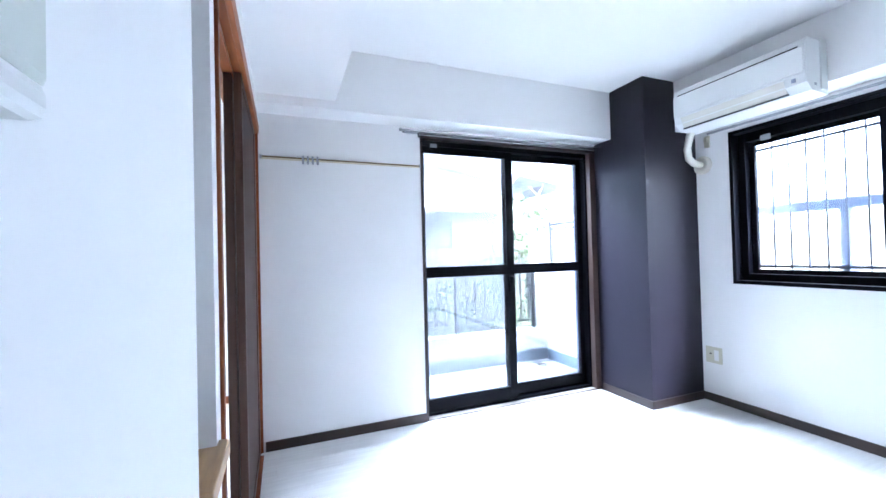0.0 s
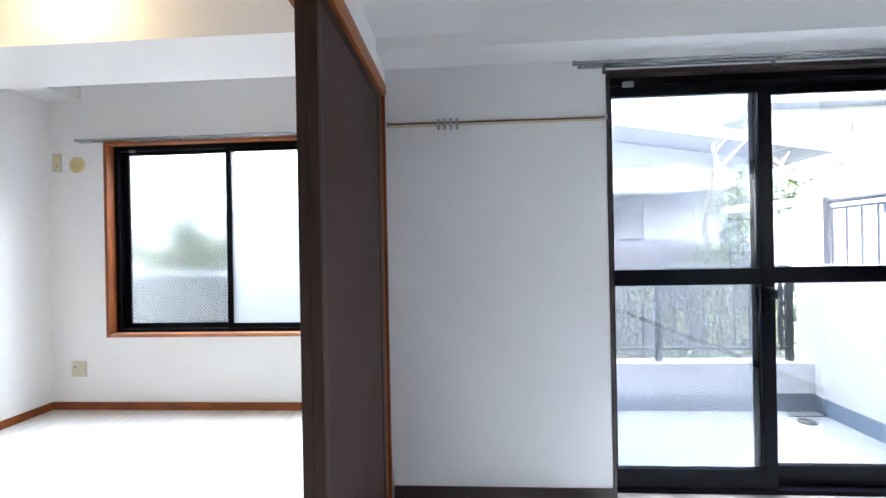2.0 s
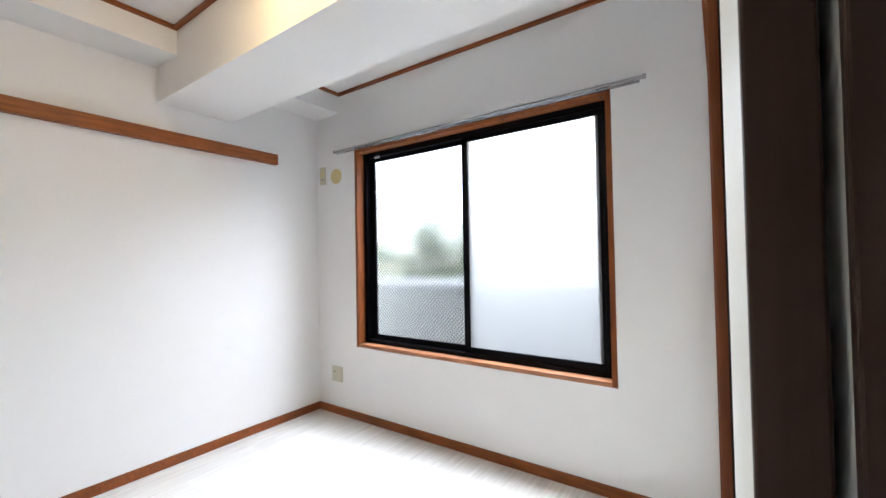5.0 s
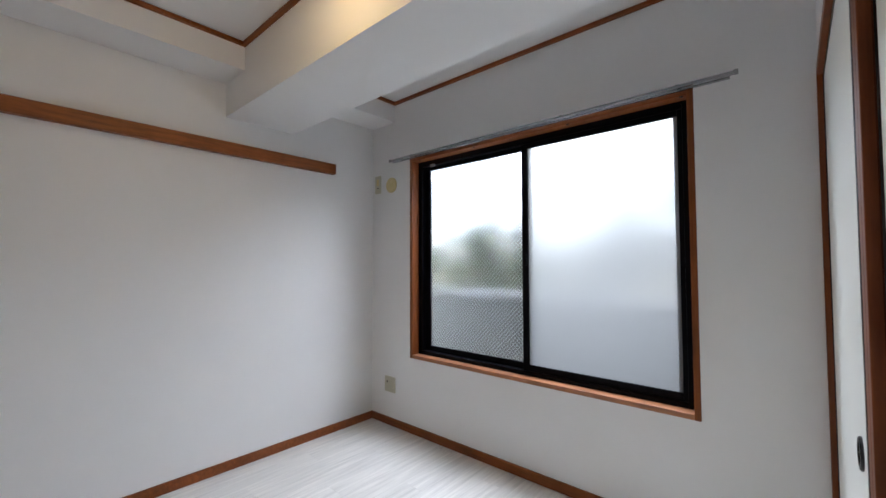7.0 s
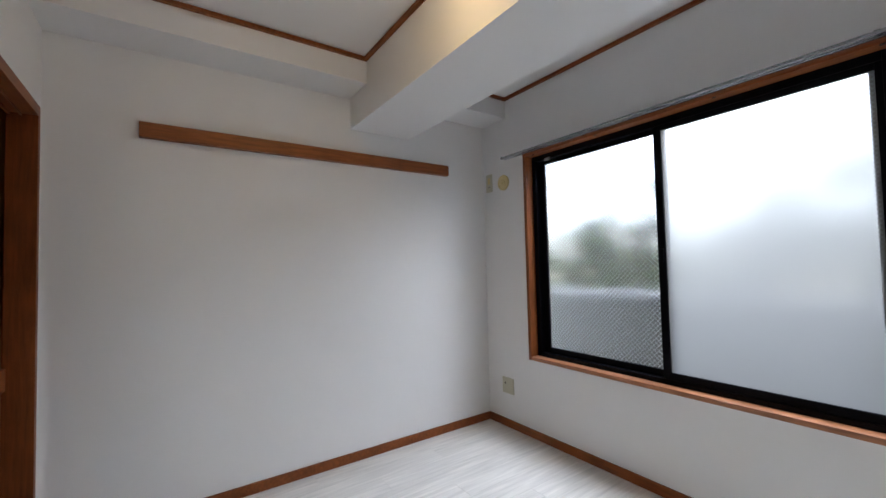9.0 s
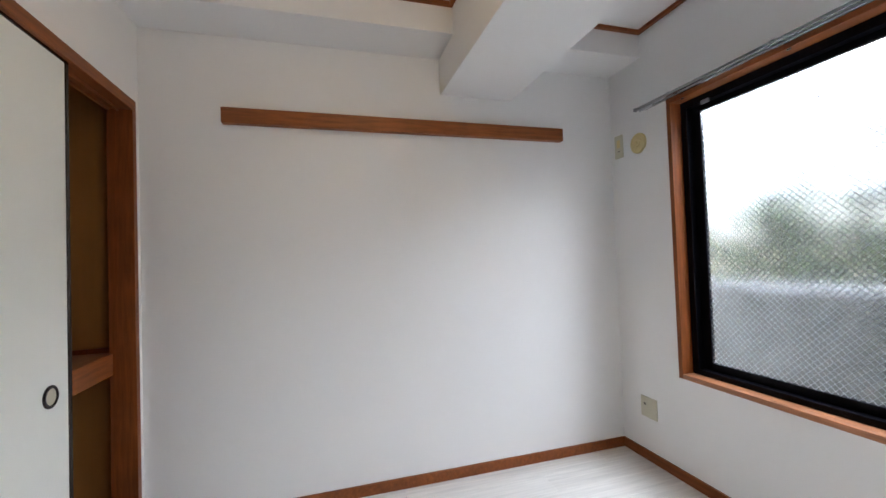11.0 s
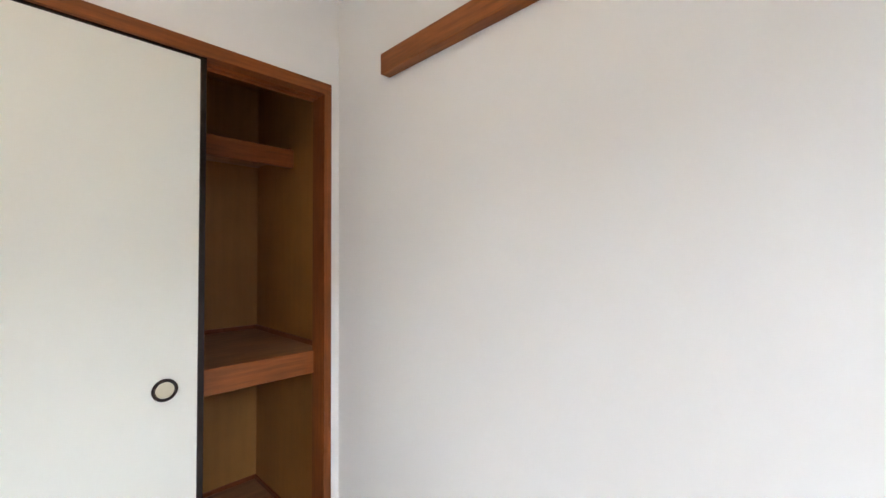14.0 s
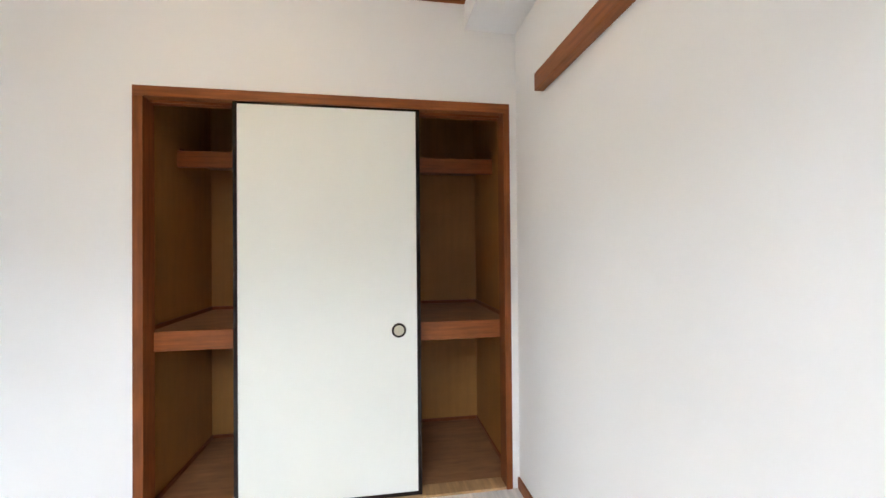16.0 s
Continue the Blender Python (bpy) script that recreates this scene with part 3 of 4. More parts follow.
sash(bd, XMID - 0.030, DX1 - 0.070, YN + 0.095, YN + 0.125, 0.030, DZ1 - 0.055, 0.062, 0.050, 0.050, 0.090, M_GLASS, (0.985, 1.062))
# framed thin sheet outside the left sash, paling the view through it
scr = part("insect_screen", boxes((DX0 + 0.036, DX0 + 0.056, YN + 0.130, YN + 0.142, 0.031, DZ1 - 0.056), (XMID - 0.02, XMID + 0.01, YN + 0.130, YN + 0.142, 0.031, DZ1 - 0.056),
                                  (DX0 + 0.056, XMID - 0.02, YN + 0.130, YN + 0.142, 0.031, 0.06), (DX0 + 0.056, XMID - 0.02, YN + 0.130, YN + 0.142, DZ1 - 0.085, DZ1 - 0.056)), M_SASH, bd)
mesh_ob = part("mesh", boxes((DX0 + 0.056, XMID - 0.02, YN + 0.1355, YN + 0.1365, 0.06, DZ1 - 0.085)), M_VEIL, scr, "thin pale grey see-through sheet")
mesh_ob.visible_shadow = False
part("latch", boxes((1.684, 1.716, YN + 0.034, YN + 0.055, 0.85, 0.97), (1.688, 1.710, YN + 0.012, YN + 0.040, 0.92, 0.965), (1.692, 1.700, YN + 0.012, YN + 0.022, 0.88, 0.93), bevel=0.003), M_SASH, bd)
part("stopper", boxes((1.05, 1.10, YN + 0.035, YN + 0.05, DZ1 - 0.065, DZ1 - 0.040), bevel=0.003), M_GREYPLASTIC, bd)

# frosted window of the west room
ww = base("window_1", "wide frosted sliding window in a reddish wooden frame", "window", kind="structure")
part("window_frame", boxes((WX0, WX0 + 0.026, YNW - 0.006, YNW + 0.065, WZ0, WZ1), (WX1 - 0.026, WX1, YNW - 0.006, YNW + 0.065, WZ0, WZ1), bevel=0.002), M_WOOD_Z, ww)
part("window_frame", boxes((WX0 + 0.026, WX1 - 0.026, YNW - 0.006, YNW + 0.065, WZ1 - 0.026, WZ1), bevel=0.002), M_WOOD_X, ww)
part("window_sill", boxes((WX0 + 0.026, WX1 - 0.026, YNW - 0.006, YNW + 0.065, WZ0, WZ0 + 0.026), bevel=0.003), M_SILLTOP, ww)
part("outer_frame", boxes((WX0 + 0.004, WX0 + 0.060, YNW + 0.0655, YNW + 0.148, WZ0 + 0.004, WZ1 - 0.004), (WX1 - 0.060, WX1 - 0.004, YNW + 0.0655, YNW + 0.148, WZ0 + 0.004, WZ1 - 0.004),
                          (WX0 + 0.060, WX1 - 0.060, YNW + 0.0655, YNW + 0.148, WZ1 - 0.062, WZ1 - 0.004), (WX0 + 0.060, WX1 - 0.060, YNW + 0.0655, YNW + 0.148, WZ0 + 0.004, WZ0 + 0.052), bevel=0.002), M_SASH, ww)
WM = -1.515
sl = sash(ww, WX0 + 0.052, WM + 0.022, YNW + 0.105, YNW + 0.128, WZ0 + 0.045, WZ1 - 0.055, 0.055, 0.040, 0.035, 0.045, M_FROST)
sr = sash(ww, WM - 0.022, WX1 - 0.052, YNW + 0.072, YNW + 0.096, WZ0 + 0.045, WZ1 - 0.055, 0.040, 0.030, 0.035, 0.045, M_FROST2)
part("latch", boxes((WM - 0.012, WM + 0.012, YNW + 0.058, YNW + 0.072, 1.24, 1.31), bevel=0.003), M_SASH, ww)
part("stopper", boxes((-2.30, -2.255, YNW + 0.055, YNW + 0.066, 1.972, 1.992), bevel=0.003), M_GREYPLASTIC, ww)
part("film_margin", boxes((WX1 - 0.100, WX1 - 0.081, YNW + 0.0865, YNW + 0.089, WZ0 + 0.092, WZ1 - 0.092)), M_SASH, ww, "bare dark margin beside the window film")


def wire_net(parent, x0, x1, y, z0, z1, step=0.030, r=0.00055):
    """Diamond wires cast into a pane, joined into one mesh."""
    verts, faces = [], []

    def wire(a, b):
        d = (Vector(b) - Vector(a)).normalized()
        nrm = Vector((-d.z, 0, d.x)) * r
        k = len(verts)
        for p in (a, b):
            p = Vector(p)
            verts.extend([p + nrm - Vector((0, r, 0)), p - nrm - Vector((0, r, 0)), p + Vector((0, r, 0))])
        faces.extend([(k, k + 1, k + 4, k + 3), (k + 1, k + 2, k + 5, k + 4), (k + 2, k, k + 3, k + 5)])
    w, h = x1 - x0, z1 - z0
    n = int((w + h / 1.0) / step) + 1
    for i in range(1, n):
        c = i * step
        ax, az = (c, 0) if c <= w else (w, c - w)
        bx, bz = (0, c) if c <= h else (c - h, h)
        wire((x0 + ax, y, z0 + az), (x0 + bx, y, z0 + bz))
        wire((x1 - ax, y, z0 + az), (x1 - bx, y, z0 + bz))
    me = bpy.data.meshes.new("wire_net")
    me.from_pydata(verts, [], faces)
    me.materials.append(M_WIRE)
    ob = new("wire_net", me)
    ob.parent = parent
    tagged(ob, "fine diamond wire net in the glass", kind="stuff")


wire_net(sl, WX0 + 0.107, WM - 0.018, YNW + 0.1135, WZ0 + 0.09, WZ1 - 0.09, 0.028, 0.0009)
wire_net(sr, WX1 - 0.100, WX1 - 0.082, YNW + 0.0815, WZ0 + 0.09, WZ1 - 0.09, 0.018, 0.0010)
wire_net(sr, WM + 0.018, WM + 0.028, YNW + 0.0815, WZ0 + 0.09, WZ1 - 0.09, 0.010, 0.0010)

# barred window of the living room
ew = base("window_2", "frosted black-framed window with bars outside", "window", kind="structure")
part("window_frame", boxes((XE - 0.006, XE + 0.06, EY1 - 0.024, EY1, EZ0, EZ1), (XE - 0.006, XE + 0.06, EY0, EY0 + 0.024, EZ0, EZ1),
                           (XE - 0.006, XE + 0.06, EY0 + 0.024, EY1 - 0.024, EZ1 - 0.024, EZ1), (XE - 0.006, XE + 0.06, EY0 + 0.024, EY1 - 0.024, EZ0, EZ0 + 0.024), bevel=0.002), M_SASH, ew)
part("outer_frame", boxes((XE + 0.0605, XE + 0.14, EY1 - 0.07, EY1 - 0.002, EZ0 + 0.004, EZ1 - 0.004), (XE + 0.0605, XE + 0.14, EY0 + 0.002, EY0 + 0.07, EZ0 + 0.004, EZ1 - 0.004),
                          (XE + 0.06, XE + 0.14, EY0 + 0.07, EY1 - 0.07, EZ1 - 0.085, EZ1 - 0.004), (XE + 0.06, XE + 0.14, EY0 + 0.07, EY1 - 0.07, EZ0 + 0.004, EZ0 + 0.07), bevel=0.002), M_SASH, ew)
YM = (EY0 + EY1) / 2
for ya, yb, xa in ((YM - 0.02, EY1 - 0.065, XE + 0.105), (EY0 + 0.065, YM + 0.02, XE + 0.072)):
    s = part("sash", boxes((xa, xa + 0.024, ya, ya + 0.04, EZ0 + 0.068, EZ1 - 0.083), (xa, xa + 0.024, yb - 0.04, yb, EZ0 + 0.068, EZ1 - 0.083),
                           (xa, xa + 0.024, ya + 0.04, yb - 0.04, EZ0 + 0.068, EZ0 + 0.10), (xa, xa + 0.024, ya + 0.04, yb - 0.04, EZ1 - 0.115, EZ1 - 0.083), bevel=0.002), M_SASH, ew)
    g = part("pane", boxes((xa + 0.010, xa + 0.014, ya + 0.04, yb - 0.04, EZ0 + 0.10, EZ1 - 0.115)), M_FROST_BARS, s)
    g.visible_shadow = False
part("stopper", boxes((XE + 0.052, XE + 0.0645, 2.262, 2.322, 1.868, 1.905), bevel=0.003), M_GREYPLASTIC, ew)
grille = base("window_grille", "dark metal window bars outside the frosted window", "grille")
for k in range(15):
    yk = 2.412 - k * 0.0965
    part("bar", boxes((XE + 0.160, XE + 0.168, yk - 0.0045, yk + 0.0045, EZ0 - 0.02, EZ1 + 0.02)), M_GREYMETAL, grille)
for zk in (1.010, 1.830):
    part("crossbar", boxes((XE + 0.168, XE + 0.176, EY0 - 0.05, EY1 + 0.05, zk - 0.009, zk + 0.009)), M_GREYMETAL, grille)
post = base("metal_fence", "blue-grey metal fence post and rail outside the barred window", "fence")
part("rail", boxes((3.484, 3.516, -1.0, 4.6, 1.385, 1.462), bevel=0.004), M_FENCEBLUE, post)
part("shaft", boxes((3.47, 3.53, 2.03, 2.09, -1.2, 1.384), bevel=0.004), M_FENCEBLUE, post)
for yk in (EY0 - 0.03, EY1 + 0.03):
    part("bracket", boxes((XE + 0.15, XE + 0.176, yk - 0.01, yk + 0.01, 1.815, 1.845)), M_GREYMETAL, grille)


# ---------- curtain rails ----------
def curtain_rail(label, x0, x1, y, z, wall_y, brackets):
    c = base("curtain_rail", label, "curtain rail", "curtain rails")
    part("track", boxes((x0, x1, y - 0.008, y + 0.008, z - 0.008, z + 0.0065), bevel=0.002), M_ALU, c)
    part("track", boxes((x0 + 0.02, x1 - 0.02, y + 0.028, y + 0.044, z - 0.008, z + 0.0065), bevel=0.002), M_ALU, c)
    for bx in brackets:
        part("bracket", boxes((bx - 0.008, bx + 0.008, y - 0.008, wall_y, z + 0.0065, z + 0.009), (bx - 0.008, bx + 0.008, wall_y - 0.004, wall_y, z - 0.02, z + 0.012), bevel=0.001), M_ALU, c)
    for bx in (x0 - 0.006, x1 + 0.002):
        part("end_cap", boxes((bx - 0.006, bx + 0.010, y - 0.010, y + 0.010, z - 0.009, z + 0.010), bevel=0.003), M_ALU, c)
    bm = bmesh.new()
    for k in range(6):
        rod(bm, (x0 + 0.03 + k * 0.016, y, z - 0.0055), (x0 + 0.03 + k * 0.016, y, z - 0.022), 0.006, sides=8)
    part("runners", bm, M_GREYPLASTIC, c)
    return c


curtain_rail("silver double curtain rail above the balcony door", 0.80, 2.485, 3.165, 1.990, YN - 0.0, (0.95, 1.70, 2.40))
curtain_rail("silver double curtain rail above the frosted window", -2.575, -0.440, 4.178, 2.036, YNW, (-2.35, -1.85, -1.2, -0.65))

# ---------- drying rod on the wall with hooks ----------
hr = base("hanging_rod", "thin brass rod on the wall with grey hooks", "rod")
part("rod", rods(((XP + 0.012, YN - 0.012, 1.772), (DX0 - 0.006, YN - 0.012, 1.768), 0.0045)), M_ROD, hr, smooth=True)
part("backing_strip", boxes((XP + 0.012, DX0 - 0.004, YN - 0.005, YN - 0.0005, 1.757, 1.776), bevel=0.001), M_CREAM, hr, "cream backing strip")
for x in (XP + 0.008, DX0 - 0.012):
    part("end_bracket", boxes((x, x + 0.012, YN - 0.022, YN - 0.0005, 1.758, 1.782), bevel=0.003), M_GREYPLASTIC, hr)
for k in range(4):
    x = 0.182 + k * 0.029
    bm = tube([(x, YN - 0.006, 1.778), (x, YN - 0.018, 1.782), (x, YN - 0.022, 1.772), (x, YN - 0.020, 1.750), (x, YN - 0.026, 1.738), (x, YN - 0.036, 1.744), (x, YN - 0.038, 1.754)], 0.0065, 8)
    part("hook", bm, M_GREYPLASTIC, hr, smooth=True)

# ---------- air conditioner ----------
ac = base("air_conditioner", "white wall-mounted air conditioner on the beam", "air conditioner")
A0, A1 = 1.832, 2.592
part("body", profile_y([(2.82, 2.245), (2.655, 2.252), (2.632, 2.238), (2.622, 2.20), (2.622, 2.055), (2.636, 2.012), (2.680, 1.972), (2.82, 1.962)], A0, A1), M_WHITEPLASTIC, ac)
part("front_panel", boxes((2.612, 2.621, A0 + 0.004, A1 - 0.004, 2.062, 2.196), bevel=0.003), M_WHITEPLASTIC, ac)
part("intake_slot", boxes((2.6205, 2.630, A0 + 0.03, A1 - 0.03, 2.203, 2.209)), M_SLOT, ac)
part("louver", profile_y([(2.617, 2.048), (2.627, 2.050), (2.665, 1.985), (2.655, 1.979)], A0 + 0.10, A1 - 0.05), M_PALECREAM, ac)
part("outlet_slot", boxes((2.650, 2.662, A0 + 0.095, A1 - 0.045, 1.974, 1.982)), M_SLOT, ac)
part("indicator", boxes((2.6165, 2.625, A0 + 0.045, A0 + 0.062, 2.022, 2.042)), mat("display_blue", (0.30, 0.33, 0.42), 0.3), ac)
part("back_plate", boxes((2.757, 2.819, A0 - 0.006, A0 + 0.02, 1.985, 2.262), bevel=0.004), M_WHITEPLASTIC, ac)
part("side_badge", boxes((2.70, 2.72, A0 - 0.0015, A0 + 0.001, 2.00, 2.015)), M_GREYPLASTIC, ac)
duct = base("refrigerant_duct", "white taped air conditioner hose into the wall", "duct")
part("hose", tube([(2.77, 2.575, 1.985), (2.775, 2.60, 1.93), (2.80, 2.635, 1.87), (2.86, 2.67, 1.81), (2.93, 2.685, 1.785), (3.02, 2.685, 1.775)], 0.025, 14), M_PALECREAM, duct, smooth=True)
part("wall_cap", ring((XE, 2.685, 1.775), (-1, 0, 0), 0.068, 0.020, 0.030), M_PALECREAM, duct, smooth=True)
hold = base("rail_holder", "ivory plastic holder beside the window", "bracket")
part("plate", boxes((XE - 0.014, XE, 2.625, 2.665, 1.90, 1.985), bevel=0.004), M_IVORY, hold)
part("clip", boxes((XE - 0.030, XE - 0.014, 2.633, 2.657, 1.935, 1.970), bevel=0.003), M_IVORY, hold)
wr = base("window_curtain_rail", "thin grey rail above the barred window", "curtain rail")
part("track", boxes((XE - 0.028, XE - 0.016, EY0, 2.632, 1.990, 2.004), bevel=0.002), M_GREYPLASTIC, wr)
for yk in (1.2, 1.9, 2.45):
    part("bracket", boxes((XE - 0.016, XE, yk - 0.01, yk + 0.01, 1.992, 2.010)), M_GREYPLASTIC, wr)


# ---------- sockets and plates ----------
def plate(name, label, category, x0, x1, z0, z1, y, slots, mat_plate=M_IVORY):
    p = base(name, label, category)
    part("plate", boxes((x0, x1, y - 0.008, y, z0, z1), bevel=0.003), mat_plate, p)
    for sx, sz, w, h, m in slots:
        part("slot" if m is M_SLOT else "insert", boxes((sx - w / 2, sx + w / 2, y - 0.0095, y - 0.004, sz - h / 2, sz + h / 2), bevel=0.0008), m, p)
    return p


plate("wall_socket", "ivory wide wall socket with an aerial jack near the floor", "socket", -2.737, -2.617, 0.253, 0.373, YNW,
      [(-2.705, 0.330, 0.012, 0.014, M_SLOT), (-2.652, 0.313, 0.050, 0.078, M_IVORY)])
plate("wall_switch_plate", "ivory blank plate with a small jack", "plate", -2.862, -2.792, 1.826, 1.970, YNW,
      [(-2.827, 1.915, 0.030, 0.050, M_YELLOW), (-2.825, 1.868, 0.016, 0.005, M_SLOT)])
vent = base("vent_cap", "round yellowed plastic vent cap on the wall", "vent")
part("rim", ring((-2.665, YNW, 1.876), (0, -1, 0), 0.060, 0.044, 0.012), M_YELLOW, vent, smooth=True)
bm = bmesh.new()
rod(bm, (-2.665, YNW - 0.001, 1.876), (-2.665, YNW - 0.007, 1.876), 0.0445, sides=28)
part("disc", bm, M_YELLOW, vent)
part("hub", ring((-2.665, YNW - 0.006, 1.876), (0, -1, 0), 0.022, 0.008, 0.008), M_YELLOW, vent, smooth=True)
for k in range(4):
    a = math.pi / 4 + k * math.pi / 2
    c = Vector((-2.665 + 0.033 * math.cos(a), YNW - 0.0085, 1.876 + 0.033 * math.sin(a)))
    part("rib", boxes((c.x - 0.006, c.x + 0.006, c.y - 0.002, c.y + 0.002, c.z - 0.006, c.z + 0.006), bevel=0.001), M_YELLOW, vent)

es = base("wall_socket", "ivory wide wall socket on the white wall", "socket")
part("plate", boxes((XE - 0.008, XE, 2.592, 2.712, 0.288, 0.408), bevel=0.003), M_IVORY, es)
part("insert", boxes((XE - 0.010, XE - 0.004, 2.615, 2.648, 0.310, 0.386), bevel=0.001), M_WHITEPLASTIC, es)
part("slot", boxes((XE - 0.0095, XE - 0.004, 2.668, 2.682, 0.352, 0.362)), M_SLOT, es)
wp = base("wall_panel", "pale beige control panel with a white lower lip", "panel")
part("body", boxes((XP, XP + 0.026, 0.58, 0.862, 1.232, 1.50), bevel=0.006), M_BEIGEPANEL, wp)
part("lip", boxes((XP, XP + 0.030, 0.58, 0.852, 1.213, 1.2315), bevel=0.006), M_WHITEPLASTIC, wp)

# ---------- warm ceiling lamp of the west room ----------
lamp = base("ceiling_lamp", "warm lit round ceiling lamp", "lamp")
LX, LY = -1.50, 2.80
bm = bmesh.new()
rod(bm, (LX, LY, HW), (LX, LY, HW - 0.03), 0.10, sides=32)
part("base_plate", bm, M_WHITEPLASTIC, lamp)
bm = bmesh.new()
rod(bm, (LX, LY, HW - 0.03), (LX, LY, HW - 0.075), 0.13, 0.12, sides=32)
part("shade", bm, M_LAMPGLOW, lamp, "glowing warm diffuser")
bulb = new("lamp_light", bpy.data.lights.new("lamp_light", 'POINT'))
bulb.data.energy, bulb.data.color, bulb.data.shadow_soft_size = 0.10, (1.0, 0.66, 0.30), 0.08
bulb.location = (LX, LY + 0.02, HW - 0.16)

# ---------- balcony ----------
BY, BX, BZ = 4.405, 2.81, -0.05
solid("balcony_floor", boxes((0.95, BX + 0.12, YN + 0.15, BY + 0.15, BZ - 0.2, BZ)), M_BALCFLOOR, "pale grey coated balcony floor", "balcony floor", "structure")
solid("balcony_parapet", boxes((0.95, BX, BY, BY + 0.15, BZ, 0.298)), M_CONCRETE, "low white painted parapet", "parapet", "structure")
solid("balcony_side_wall", boxes((BX, BX + 0.12, YN + 0.15, BY + 0.15, BZ, 1.02)), M_CONCRETE, "white painted balcony side wall", "wall", "structure")
solid("upstand", boxes((0.95, BX - 0.006, BY - 0.006, BY, BZ, 0.068), (BX - 0.006, BX, YN + 0.15, BY, BZ, 0.068)), M_UPSTAND, "blue-grey waterproof upstand", "trim", "structure")
drain = base("floor_drain", "small rusty brown drain grate in the balcony floor", "drain")
part("rim", ring((2.60, 4.22, BZ), (0, 0, 1), 0.055, 0.042, 0.008), M_DARKTRIM, drain, smooth=True)
for k in range(5):
    part("slat", boxes((2.562 + k * 0.019 - 0.004, 2.562 + k * 0.019 + 0.004, 4.19, 4.25, BZ, BZ + 0.006)), M_BARK, drain)

guard = base("drain_guard", "dark diamond mesh guard leaning over the balcony drain", "mesh guard")
bm = bmesh.new()
for k in range(-7, 11):
    for sgn in (1, -1):
        u0, u1 = k * 0.026, k * 0.026 + sgn * 0.16
        lo, hi = (max(0.0, min(1.0, (e - u0) / (u1 - u0))) for e in ((0.0, 0.26) if sgn > 0 else (0.26, 0.0)))
        if hi - lo > 0.05:
            rod(bm, (2.54 + u0 + (u1 - u0) * lo, 4.30 + 0.095 * lo, BZ + 0.012 + 0.115 * lo), (2.54 + u0 + (u1 - u0) * hi, 4.30 + 0.095 * hi, BZ + 0.012 + 0.115 * hi), 0.0013, sides=4)
part("mesh", bm, M_RAIL, guard)
part("rim", tube([(2.54, 4.30, BZ + 0.008), (2.80, 4.30, BZ + 0.008), (2.80, 4.395, BZ + 0.128), (2.54, 4.395, BZ + 0.128)], 0.004, 6), M_RAIL, guard)

railing = base("balcony_railing", "black metal balcony railing with thin bars", "railing")
RY = 4.475
part("handrail", boxes((0.95, 2.70, RY - 0.03, RY + 0.03, 0.985, 1.012), bevel=0.006), M_RAIL, railing)
part("bottom_rail", boxes((0.95, 2.70, RY - 0.012, RY + 0.012, 0.385, 0.405), bevel=0.002), M_RAIL, railing)
bar_me = None
for k in range(16):
    xk = 0.969 + k * 0.111
    if abs(xk - 1.74) < 0.05:
        continue
    if bar_me is None:
        bar_me = mesh_of("bar", boxes((-0.007, 0.007, -0.007, 0.007, 0.405, 0.985)), M_RAIL)
    ob = new("bar", bar_me)
    ob.parent = railing
    ob.location = (xk, RY, 0)
for xk in (1.74, 2.69):
    part("post", boxes((xk - 0.02, xk + 0.02, RY - 0.02, RY + 0.02, 0.298, 0.985), bevel=0.003), M_RAIL, railing)
arm = base("laundry_pole_arm", "black metal laundry pole arm with oval holes", "bracket")
bm = bmesh.new()
for k in range(6):
    z0 = 0.44 + k * 0.09
    box(bm, 2.580, 2.594, RY - 0.044, RY - 0.038, z0, z0 + 0.09)
    box(bm, 2.630, 2.644, RY - 0.044, RY - 0.038, z0, z0 + 0.09)
    box(bm, 2.594, 2.630, RY - 0.044, RY - 0.038, z0, z0 + 0.034)
part("perforated_bar", bm, M_RAIL, arm)
part("top_bracket", boxes((2.56, 2.64, RY - 0.11, RY - 0.03, 0.985, 1.0), bevel=0.003), M_RAIL, arm)

side = base("side_railing", "grey metal bars on the balcony side wall", "railing")
SX = BX + 0.06
part("top_rail", rods(((SX, YN + 0.2, 1.46), (SX, 4.353, 1.46), 0.017)), M_RAIL_PALE, side, smooth=True)
part("mid_rail", boxes((SX - 0.008, SX + 0.008, YN + 0.2, 4.353, 1.40, 1.42)), M_RAIL_PALE, side)
for k in range(9):
    yk = 4.312 - k * 0.104
    part("bar", boxes((SX - 0.006, SX + 0.006, yk - 0.006, yk + 0.006, 1.02, 1.40)), M_RAIL_PALE, side)
part("post", boxes((SX - 0.018, SX + 0.018, 4.335, 4.371, 1.02, 1.50), bevel=0.003), M_RAIL_PALE, side)

# tiled pier outside the door
pier = solid("pier", boxes((2.462, BX, YN + 0.15, YN + 0.245, BZ, 2.9)), M_MORTAR, "outside pier faced with blue-grey tiles", "pier", "structure")

